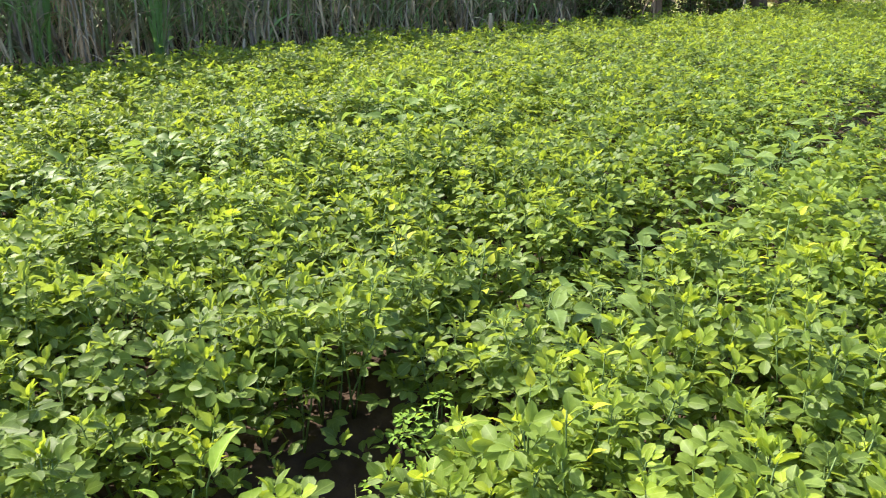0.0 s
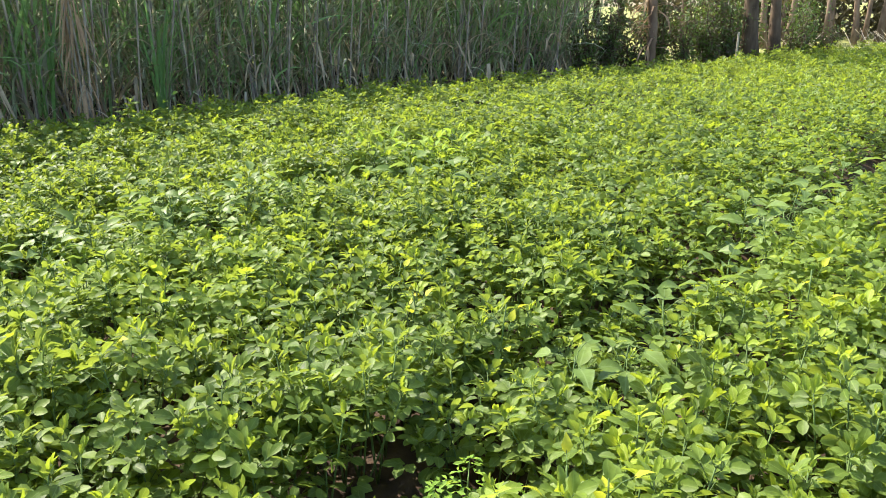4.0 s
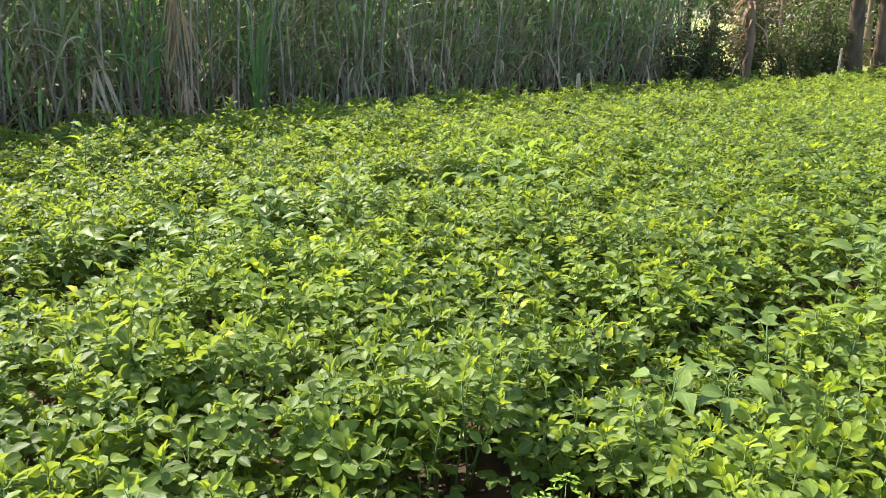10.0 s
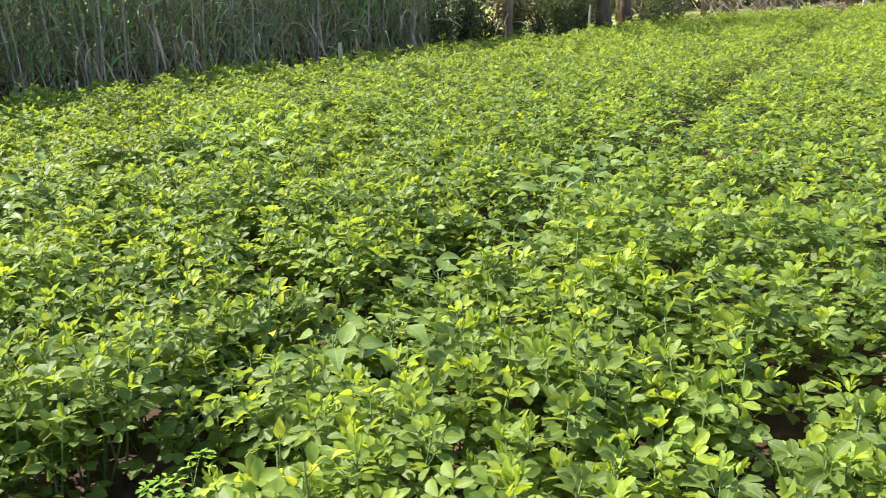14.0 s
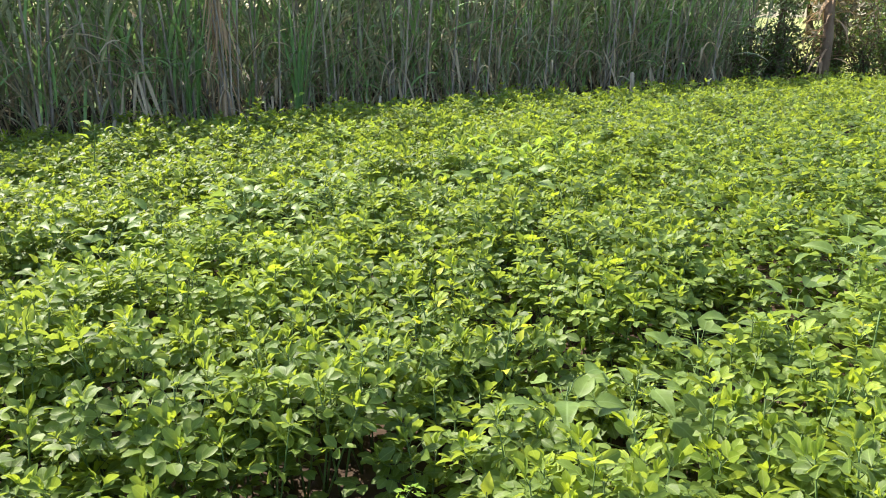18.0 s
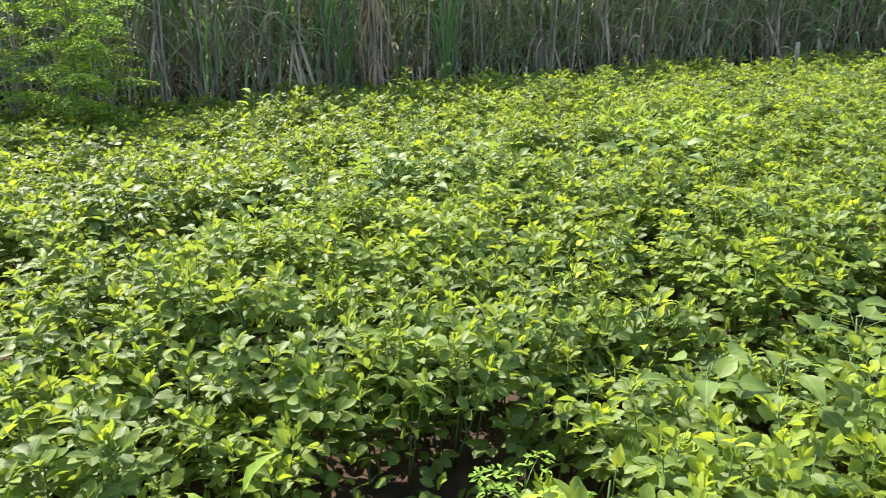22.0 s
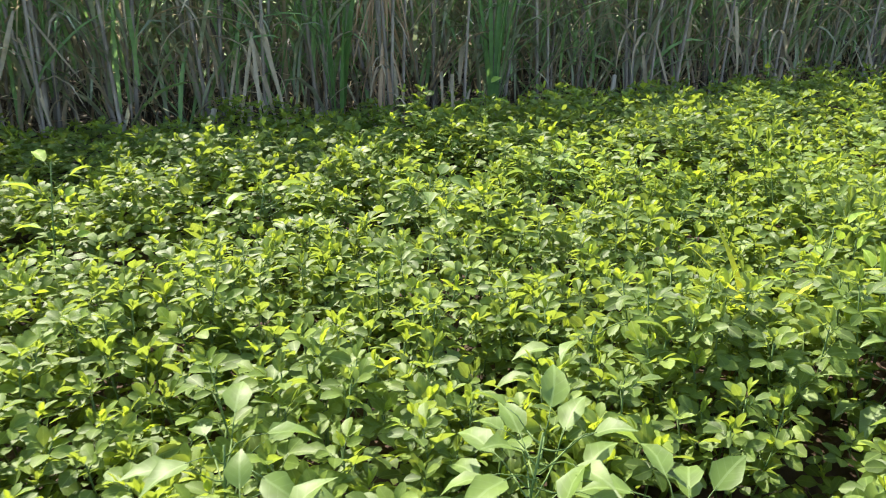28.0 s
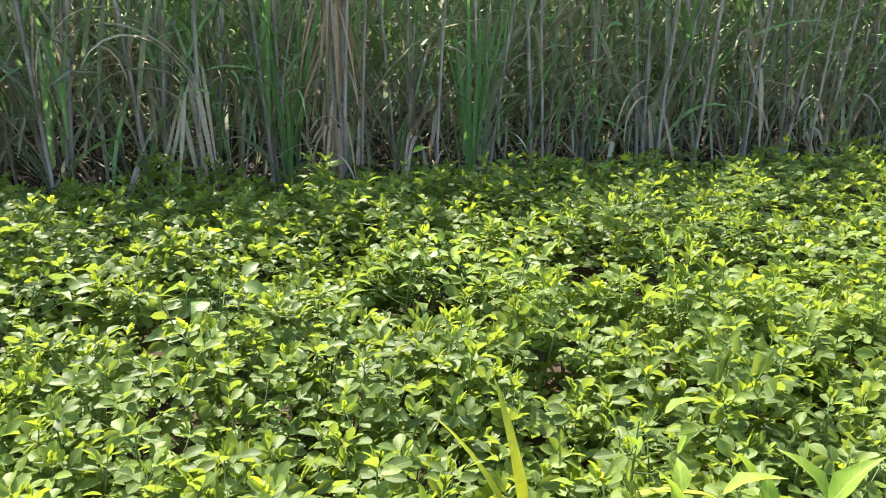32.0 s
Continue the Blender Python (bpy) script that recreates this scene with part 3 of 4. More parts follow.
def cane_stand():
    """The stand behind the front clumps: stools of a few stalks, and leaves at every height."""
    pieces, mats = [], []

    def leaf(at, rise, length, width, droop, mat, segs):
        b = cane_blade(r2, at, r2.uniform(0, 6.283), r2.uniform(*rise), r2.uniform(*length), r2.uniform(*width), r2.uniform(*droop), mat == 2, segs)
        pieces.append(b)
        mats.extend([mat] * len(b[1]))

    for off in np.arange(0.5, 10.6, 0.5):
        near = off < 2.6
        end = s_hi - 0.1 + 1.45 * off
        for s in np.arange(s_lo if off < 4 else -9.0, end, 0.5 if near else 0.36):
            front = float(cane_across(min(s, s_hi)))
            c = ROW * (s + r2.uniform(-.16, .16)) + CROSS * (front + off + r2.uniform(-.16, .16))
            if near:
                for k in range(int(r2.integers(0, 3))):
                    hgt = r2.uniform(1.7, 2.7)
                    stalk, pts = cane_stem(r2, c[0] + r2.normal(0, .08), c[1] + r2.normal(0, .08), hgt, r2.uniform(.010, .017), abs(r2.normal(0.04, 0.12)), r2.uniform(0, 6.283), 5, False)
                    pieces.append(stalk)
                    mats.extend([0] * len(stalk[1]))
            for k in range(16 if off < 1.3 else 12 if near else 6):
                at = np.array([c[0] + r2.normal(0, .10), c[1] + r2.normal(0, .10), r2.uniform(0.02, 2.3)])
                pick = r2.random()
                if near and at[2] < 0.6 and pick > 0.45:
                    at[2] += 0.7
                if not near:
                    leaf(at * [1, 1, 0.5], (0.9, 1.5), (1.2, 1.9), (0.05, 0.09), (0.4, 2.0), 1, 3)
                elif pick < 0.3 and at[2] < 1.3:
                    leaf(at, (-0.6, 1.4), (0.5, 1.2), (0.016, 0.036), (0.8, 2.6), 2, 4)
                else:
                    leaf(at, (0.8, 1.5), (0.9, 1.7), (0.028, 0.056), (0.4, 2.4), 3 if pick > 0.55 else 1, 5)
            for k in range(8 if off < 2.2 else 6):       # wide roof leaves, added mostly above view to shade the inside
                at = np.array([c[0] + r2.uniform(-.3, .3), c[1] + r2.uniform(-.3, .3), r2.uniform(1.9, 3.2)])
                leaf(at, (0.2, 1.2), (0.9, 1.6), (0.06, 0.11), (0.8, 2.2), 1, 3)
    for s in np.arange(-5.0, s_hi, 0.06):
        for j in range(7 if s > 6.5 else 4):
            p = ROW * (s + r2.uniform(-.05, .05)) + CROSS * (float(cane_across(s)) + r2.uniform(-0.05, 0.7))
            # low leaves hiding the soil, mostly in the shade-darkened litter colour
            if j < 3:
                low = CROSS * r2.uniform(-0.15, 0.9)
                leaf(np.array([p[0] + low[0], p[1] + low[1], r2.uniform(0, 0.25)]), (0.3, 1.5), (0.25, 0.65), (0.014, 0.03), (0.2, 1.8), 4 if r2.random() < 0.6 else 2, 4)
            # one more wide leaf high up, added to shade the front edge
            if j < 1:
                leaf(np.array([p[0], p[1], r2.uniform(1.6, 2.4)]), (0.2, 1.2), (0.8, 1.4), (0.05, 0.09), (0.8, 2.2), 1, 3)
            leaf(np.array([p[0], p[1], r2.uniform(0, 0.9)]), (0.8, 1.54), (0.8, 1.7), (0.022, 0.048), (0.3, 2.4), (2, 3, 3, 1, 1, 1)[int(r2.integers(0, 6))], 6)
    v, f = joined(pieces)
    ob = new("sugarcane_stand", mesh_of("sugarcane_stand", v, f, [CANE, CANE_LEAF, DRY_LEAF, FRESH_CANE, SHADED_LITTER], mats))
    tagged(ob, "dense dark stand of tall sugarcane behind the front clumps", "sugarcane", kind="stuff")


cane_stand()


# ---- marks at the foot of the sugarcane ----
r3 = np.random.default_rng(23)


def dry_bundle(x, y, facing):
    """A stool whose dead leaves hang down in a brown sheaf."""
    ob = empty("dry_cane_sheaf", "brown sheaf of dead sugarcane leaves hanging on a stalk", "sugarcane", pose(x, y, 0, 0, 0, facing))
    for k in range(3):
        (v, f), _ = cane_stem(r3, r3.uniform(-.07, .07), r3.uniform(-.05, .05), 2.3, 0.015, 0.02, r3.uniform(0, 6))
        part_of("stalk", mesh_of("stalk", v, f, [CANE]), ob)
    for k in range(52):
        a = r3.uniform(0, 6.283)
        at = np.array([0.11 * math.cos(a), 0.08 * math.sin(a) - 0.03, r3.uniform(0.55, 2.2)])
        v, f = cane_blade(r3, at, a, r3.uniform(-1.5, -1.1), r3.uniform(0.4, 0.85), r3.uniform(0.018, 0.038), r3.uniform(-0.1, 0.5), True, 5)
        part_of("dead_leaf", mesh_of("dead_leaf", v, f, [SHEAF]), ob)
    for k in range(6):
        at = np.array([r3.uniform(-.05, .12), r3.uniform(-.09, .05), r3.uniform(0.45, 0.7)])
        v, f = cane_blade(r3, at, r3.uniform(-1.3, 0.6), r3.uniform(-0.2, 0.7), r3.uniform(0.5, 0.75), r3.uniform(0.014, 0.022), r3.uniform(1.2, 2.0), True, 6)
        part_of("dead_leaf", mesh_of("dead_leaf", v, f, [DRY_LEAF]), ob)
    return ob


dry_bundle(-4.55, 9.35, -50)
dry_bundle(-9.6, 3.85, -50)
dry_bundle(-7.15, 6.95, -50)


def green_stool(x, y):
    """Young cane shoots with upright bright green blades."""
    ob = empty("young_cane", "bright green young sugarcane shoot with upright blades", "sugarcane", pose(x, y, 0, 0, 0, r3.uniform(0, 360)))
    for k in range(10):
        a = r3.uniform(0, 6.283)
        at = np.array([0.06 * math.cos(a), 0.06 * math.sin(a), r3.uniform(0.0, 0.5)])
        v, f = cane_blade(r3, at, a, r3.uniform(1.38, 1.55), r3.uniform(1.0, 1.9), r3.uniform(0.030, 0.048), r3.uniform(0.1, 0.6), False, 7)
        part_of("leaf", mesh_of("cane_leaf", v, f, [YOUNG_CANE]), ob)
    return ob


for x, y in ((-4.95, 9.2), (-4.05, 10.35)):
    green_stool(x, y)


def bent_leaves(x, y, facing, count, high, reach):
    """Long dead leaves that lean out of the stand and bend to the ground."""
    ob = empty("bent_dead_leaves", "pale dead sugarcane leaves bent over towards the crop", "sugarcane leaf", pose(x, y, 0, 0, 0, facing))
    for k in range(count):
        at = np.array([r3.uniform(-.3, .25), r3.uniform(-.1, .1), high * r3.uniform(0.75, 1.1)])
        if k % 2:
            v, f = cane_blade(r3, at, r3.normal(0.0, 0.5), r3.uniform(-1.25, -0.8), reach * r3.uniform(0.75, 1.0), r3.uniform(0.030, 0.046), r3.uniform(-0.2, 0.3), True, 7)
        else:
            v, f = cane_blade(r3, at, -1.57 + r3.normal(0.5, 0.8), r3.uniform(0.3, 1.2), reach * r3.uniform(0.8, 1.25), r3.uniform(0.026, 0.050), r3.uniform(2.0, 3.1), True, 9)
        part_of("dead_leaf", mesh_of("dead_leaf", v, f, [DRY_LEAF]), ob)
    (v, f), _ = cane_stem(r3, 0, 0.06, 2.2, 0.014, 0.05, 0.4)
    part_of("stalk", mesh_of("stalk", v, f, [CANE]), ob)
    return ob


bent_leaves(-5.30, 8.55, -45, 14, 1.0, 1.1)
for bx, by, bn, bh in ((-6.30, 7.28, 6, 1.1), (-4.61, 9.54, 4, 0.7), (-3.01, 11.63, 5, 0.8), (-2.46, 12.35, 4, 1.1), (-1.19, 13.58, 5, 0.7), (-0.19, 14.64, 4, 0.9), (1.64, 16.42, 5, 0.7), (-7.60, 5.57, 5, 1.2)):
    bent_leaves(bx, by, -45, bn, bh, 0.9)
bent_leaves(-4.32, 10.14, -45, 5, 0.5, 0.8)
bent_leaves(-6.83, 7.31, -45, 4, 0.9, 1.0)
bent_leaves(-9.11, 4.01, -45, 5, 1.0, 1.1)
bent_leaves(-2.01, 12.85, -45, 4, 0.5, 0.7)
bent_leaves(0.72, 15.64, -45, 4, 0.55, 0.8)


def stake(x, y, height, radius, lean, az, name="cut_cane_stub", label="pale cut cane stub standing at the field edge", cat="stub"):
    pts = [np.array([0, 0, h]) + np.array([math.cos(az), math.sin(az), 0]) * lean * h for h in np.linspace(0, height, 5)]
    rad = [radius * k for k in (1.1, 1.0, 0.97, 1.0, 0.9)]
    v, f = tube(pts, rad, 7)
    top = len(v)
    v = np.concatenate([v, [pts[-1] + [radius * 0.3, 0, 0.012]]])
    f = f[:-1] + [(28 + j, 28 + (j + 1) % 7, top) for j in range(7)]
    ob = new(name, mesh_of(name, v, f, [PALE_WOOD], smooth=False))
    ob.matrix_world = pose(x, y, float(soil_height(x, y)) - 0.02)
    return tagged(ob, label, cat)


stake(-5.41, 8.00, 0.44, 0.022, 0.32, 0.9)
stake(-5.17, 8.23, 0.43, 0.018, 0.18, 0.9)
stake(-3.22, 11.20, 0.44, 0.024, 0.10, 0.7)
stake(0.31, 13.55, 0.62, 0.036, -0.05, 0.7)
stake(5.85, 18.3, 0.92, 0.024, 0.02, 0.3, "marker_post", "short whitish wooden marker post at the field end", "post")
stake(17.2, 25.6, 2.9, 0.085, 0.04, 0.2, "leaning_pole", "pale slender wooden pole standing on the verge", "pole")


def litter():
    """Fallen cane leaves on the ground along the stand, coloured dark for its shade."""
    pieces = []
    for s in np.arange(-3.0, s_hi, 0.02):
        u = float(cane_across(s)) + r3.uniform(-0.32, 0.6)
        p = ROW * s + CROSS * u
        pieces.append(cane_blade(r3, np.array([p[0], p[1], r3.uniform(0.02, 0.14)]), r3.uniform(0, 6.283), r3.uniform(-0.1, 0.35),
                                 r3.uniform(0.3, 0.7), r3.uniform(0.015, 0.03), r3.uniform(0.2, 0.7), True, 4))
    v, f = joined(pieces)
    tagged(new("cane_litter", mesh_of("cane_litter", v, f, [SHADED_LITTER])), "dry fallen sugarcane leaves on the ground", "leaf litter", kind="stuff")


litter()


# ---- weeds among the crop ----
def leaf_mesh(length, width, mat, r, shape=OVATE):
    tip = np.array([[1.0, 0, 0]])
    v, f, _ = blades(np.array([[0.02, 0, 0]]), tip, np.array([[0, 0, 1.0]]), np.array([length]), np.array([width]), shape)
    v[:, 2] += 0.01 * np.sin(v[:, 1] * 90 + r.uniform(0, 6)) * (np.abs(v[:, 1]) / width) - 0.9 * v[:, 0] ** 2 * r.uniform(0.4, 1.6)
    stalk, sf = tube([(-0.045, 0, -0.01), (-0.01, 0, 0.002), (0.03, 0, 0.001)], [.0016, .0014, .001], 4)
    n = len(v)
    faces = [list(q) for q in f] + [[n + i for i in q] for q in sf]
    return mesh_of("weed_leaf", np.concatenate([v, stalk]), faces, [mat, STEM], [0] * len(f) + [1] * len(sf),
                   place=np.concatenate([shape[0] * [1, 1, 0], np.full((len(stalk), 3), 0.2)]))


WEED_LEAVES = {"broad": [leaf_mesh(L, L * w, BROAD, r3) for L, w in ((0.105, .62), (0.125, .58), (0.09, .7), (0.14, .55), (0.115, .66))],
               "yellow": [leaf_mesh(L, L * w, YELLOW, r3) for L, w in ((0.055, .6), (0.065, .52), (0.048, .62))],
               "pale": [leaf_mesh(L, L * w, PALE, r3) for L, w in ((0.11, .5), (0.14, .45), (0.09, .55), (0.16, .42))]}


def weed(x, y, height, kind, count, label, spread=0.13, scale=1.0, up=25):
    ob = empty("broadleaf_weed", label, "weed", pose(x, y, float(soil_height(x, y)) - 0.005, 0, 0, r3.uniform(0, 360)))
    t = np.linspace(0, 1, 6)
    bend = r3.uniform(-.06, .06, 2)
    pts = np.stack([bend[0] * t ** 2, bend[1] * t ** 2, height * t], -1)
    v, f = tube(pts, 0.0055 - 0.003 * t, 6)
    part_of("stem", mesh_of("stem", v, f, [STEM]), ob)
    for k in range(count):
        fr = 0.45 + 0.55 * (k + 0.5) / count
        az = GOLD * k * 57.3 + r3.uniform(-20, 20)
        d = spread * (1.25 - fr) * r3.uniform(0.5, 1.3) + 0.03
        tilt = -(up * 0.7 - 40 * (1 - fr)) + r3.normal(0, 15)
        a = radians(az)
        c = pts[0] * (1 - fr) + pts[-1] * fr
        m = pose(c[0] + d * math.cos(a), c[1] + d * math.sin(a), height * fr + 0.3 * d, 0, 0, az) \
            @ pose(0, 0, 0, r3.normal(0, 18), tilt, 0) @ Matrix.Diagonal((scale, scale, scale, 1))
        leaf = part_of("leaf", WEED_LEAVES[kind][int(r3.integers(len(WEED_LEAVES[kind])))], ob, m=m)
        e0 = np.array([c[0], c[1], height * fr - 0.02])
        e1 = np.array(m @ Vector((-0.045, 0, -0.01)))
        v, f = tube([e0, (e0 + e1) / 2 - [0, 0, .006], e1], [.0022, .0018, .0015], 4)
        part_of("leaf_stalk", mesh_of("leaf_stalk", v, f, [STEM]), ob)
    return ob


GREY = "grey-green broadleaf weed with ovate leaves overtopping the groundnuts"
for x, y, h, n in ((0.40, 2.46, .46, 13), (0.61, 2.64, .44, 12), (0.85, 2.90, .46, 14), (1.07, 3.21, .44, 12), (1.23, 3.42, .46, 12),
                   (1.58, 3.86, .52, 14), (1.74, 4.08, .50, 14), (1.91, 4.33, .47, 12)):
    weed(x, y, h, "broad", n, GREY)
for x, y, h in ((1.59, 4.34, .56), (1.86, 4.47, .58), (2.13, 4.80, .56), (2.53, 5.32, .56)):
    weed(x, y, h, "broad", 17, GREY, 0.17, 1.15)
for x, y, h, n in ((-1.55, 5.64, .44, 7), (-1.71, 4.42, .50, 14), (-1.93, 4.61, .48, 12), (-2.15, 3.67, .47, 15),
                   (-2.39, 3.53, .47, 14), (-2.01, 3.99, .45, 14), (-2.68, 3.26, .45, 13), (-1.73, 4.24, .45, 14), (-1.40, 4.84, .56, 18), (-1.21, 4.67, .50, 16),
                   (-1.47, 4.57, .46, 16), (-1.04, 4.98, .46, 13), (-3.49, 2.32, .46, 13), (-3.01, 2.79, .45, 12), (-2.61, 6.59, .50, 13), (-3.30, 6.24, .48, 12),
                   (-0.74, 6.00, .50, 18), (-0.59, 6.19, .48, 16), (-2.40, 7.38, .50, 12)):
    weed(x, y, h, "broad", int(n * 1.7), GREY, 0.18, 0.88)
for x, y, h, n in ((-0.41, 5.40, .50, 14), (-0.17, 5.41, .50, 14), (-0.59, 5.35, .46, 12)):
    weed(x, y, h, "broad", n, "large-leaved dark green weed beside yellowing leaves", 0.15, 1.2)
YELLOWISH = "yellow-green broad-leaved weed standing out of the crop"
for x, y, h, n, sc in ((-1.00, 6.42, .56, 10, 0.85), (-0.82, 6.24, .50, 12, 1.0), (-0.66, 6.32, .52, 14, 1.1), (-0.52, 6.42, .50, 13, 1.1), (-0.38, 6.36, .52, 14, 1.15),
                       (-0.22, 6.44, .52, 14, 1.15), (-0.06, 6.58, .52, 13, 1.1), (0.10, 6.72, .50, 12, 1.0), (-0.12, 6.80, .54, 10, 0.9), (-0.45, 6.18, .46, 12, 1.1),
                       (-0.24, 6.24, .46, 12, 1.1), (-2.03, 7.70, .52, 13, 1.0), (-2.20, 7.62, .50, 12, .9), (-2.40, 7.58, .50, 12, .9), (-0.50, 1.34, .47, 6, 1.1)):
    weed(x, y, h, "pale", n, YELLOWISH, 0.10, sc * 0.75, 70)
for x, y, h, n in ((-0.14, 2.98, .44, 6), (-1.19, 2.31, .45, 8), (-0.31, 3.40, .43, 5), (0.17, 2.77, .44, 5), (-1.78, 2.65, .46, 5), (1.37, 2.89, .52, 7), (0.40, 1.57, .47, 6),
                   (0.31, 1.66, .42, 5), (-1.84, 2.92, .45, 5), (-1.26, 2.30, .40, 6), (-2.62, 1.75, .44, 7)):
    weed(x, y, h, "yellow", n, "groundnut sprig with bright yellow leaves among the green crop", 0.025, 1.0, 70)
weed(-3.57, 5.43, 0.80, "pale", 9, "tall thin yellowish weed above the crop", 0.05, 0.75, 50)
weed(-3.25, 8.38, 0.66, "pale", 10, "tall weed with a pale leafy tip above the crop", 0.07, 0.7, 45)


curl = empty("yellowed_plant", "bright yellow wilted weed with one long curled leaf", "weed", pose(-1.16, 6.32, float(soil_height(-1.16, 6.32))))
for az, rise, length, width, droop in ((0.2, 1.5, 0.72, 0.045, 1.9), (2.6, 1.4, 0.62, 0.04, 0.7), (3.3, 1.42, 0.60, 0.04, 1.0), (4.4, 1.35, 0.56, 0.036, 0.9)):
    v, f = cane_blade(r3, np.zeros(3), az, rise, length, width, droop, False, 9)
    part_of("blade", mesh_of("blade", v, f, [YELLOW]), curl)


def feathery(x, y, height, fronds, span, name, label, cat, pinnae=9, leaf=0.022, stems=1):
    """A plant with twice-divided feathery leaves on slender stems."""
    ob = empty(name, label, cat, pose(x, y, float(soil_height(x, y)) - 0.01, 0, 0, r3.uniform(0, 360)))
    tops = []
    for k in range(stems):
        a, out = k * 6.283 / stems + 0.4, (0.0 if stems == 1 else span * 0.28)
        t = np.linspace(0, 1, 8)
        pts = np.stack([out * math.cos(a) * t ** 1.2, out * math.sin(a) * t ** 1.2, height * t * (1 if k % 2 == 0 else 0.86)], -1)
        v, f = tube(pts, (0.012 if stems > 1 else 0.0035) * (1 - 0.7 * t), 6)
        part_of("stem", mesh_of("stem", v, f, [STEM]), ob)
        tops.append(pts)
    for k in range(fronds):
        pts = tops[k % stems]
        fr = 0.22 + 0.78 * (k + 0.5) / fronds
        i = fr * 7
        c = pts[int(i)] * (1 - i % 1) + pts[min(int(i) + 1, 7)] * (i % 1)
        az = GOLD * k + r3.uniform(-.3, .3)
        length = span * r3.uniform(0.42, 0.6) * (1.1 - 0.45 * fr)
        t = np.linspace(0, 1, 7)
        el = r3.uniform(0.3, 0.75) - 1.0 * t ** 1.5
        d = np.stack([np.cos(el) * math.cos(az), np.cos(el) * math.sin(az), np.sin(el)], -1)
        rach = c + np.concatenate([[np.zeros(3)], np.cumsum(d[:-1] * length / 6, 0)])
        pieces = [tube(rach, np.linspace(0.003, 0.001, 7) * (1 if stems > 1 else 0.5), 4)]
        nf = len(pieces[0][1])
        base, ahead = [], []
        for q in range(pinnae):
            w = 0.18 + 0.82 * q / (pinnae - 1)
            j = w * 6
            o = rach[int(j)] * (1 - j % 1) + rach[min(int(j) + 1, 6)] * (j % 1)
            for sgn in (-1, 1):
                pa = az + sgn * (1.1 - 0.5 * w)
                reach = length * 0.42 * (1.15 - 0.8 * w)
                steps = max(2, int(reach / (leaf * 0.8)))
                for e in range(1, steps + 1):
                    pt = o + np.array([math.cos(pa), math.sin(pa), -0.25 * e / steps]) * reach * e / steps
                    for s2 in (-1, 1):
                        base.append(pt)
                        la = pa + s2 * 0.95 + r3.normal(0, .2)
                        ahead.append([math.cos(la), math.sin(la), r3.normal(-.1, .25)])
        base, ahead = np.array(base), unit(np.array(ahead))
        nor = unit(r3.normal(0, .35, (len(base), 3)) + [0, 0, 1])
        nor = unit(nor - (nor * ahead).sum(-1, keepdims=True) * ahead)
        ln = leaf * r3.uniform(0.75, 1.2, len(base))
        v, f, _ = blades(base, ahead, nor, ln, ln * 0.55, DIAMOND)
        allv, allf = joined([pieces[0], (v, f)])
        frond = part_of("frond", mesh_of("frond", allv, allf, [STEM, FERNY], [0] * nf + [1] * len(f)), ob)
        if stems == 1:
            tagged(frond, kind="stuff")
    return ob


feathery(-5.80, 5.68, 1.95, 52, 1.45, "feathery_shrub", "slender light green shrub with feathery leaves before the sugarcane", "shrub", 9, 0.042, 4)
feathery(0.06, 1.88, 0.36, 9, 0.38, "feathery_weed", "small feathery-leaved weed in the bare furrow", "weed", 4, 0.026, 1)
feathery(0.17, 1.95, 0.30, 6, 0.28, "feathery_weed", "small feathery-leaved weed in the bare furrow", "weed", 4, 0.020, 1)


def grass_tuft(x, y, n, high, mat, name="grass_tuft", label="thin dry grass tuft in the furrow"):
    pieces = [cane_blade(r3, np.array([r3.uniform(-.03, .03), r3.uniform(-.03, .03), 0]), r3.uniform(0, 6.283), r3.uniform(1.0, 1.5),
                         high * r3.uniform(0.6, 1.1), 0.004, r3.uniform(0.3, 1.6), False, 5) for k in range(n)]
    v, f = joined(pieces)
    ob = new(name, mesh_of(name, v, f, [mat]))
    ob.matrix_world = pose(x, y, float(soil_height(x, y)))
    return tagged(ob, label, "grass", "grass tufts in the furrow")


for x, y in ((-0.12, 1.62), (0.0, 1.55), (0.35, 2.0), (0.48, 2.25), (0.62, 2.3), (0.72, 2.5), (0.25, 2.1), (1.0, 2.85)):
    grass_tuft(x, y, 12, 0.22, GRASS)

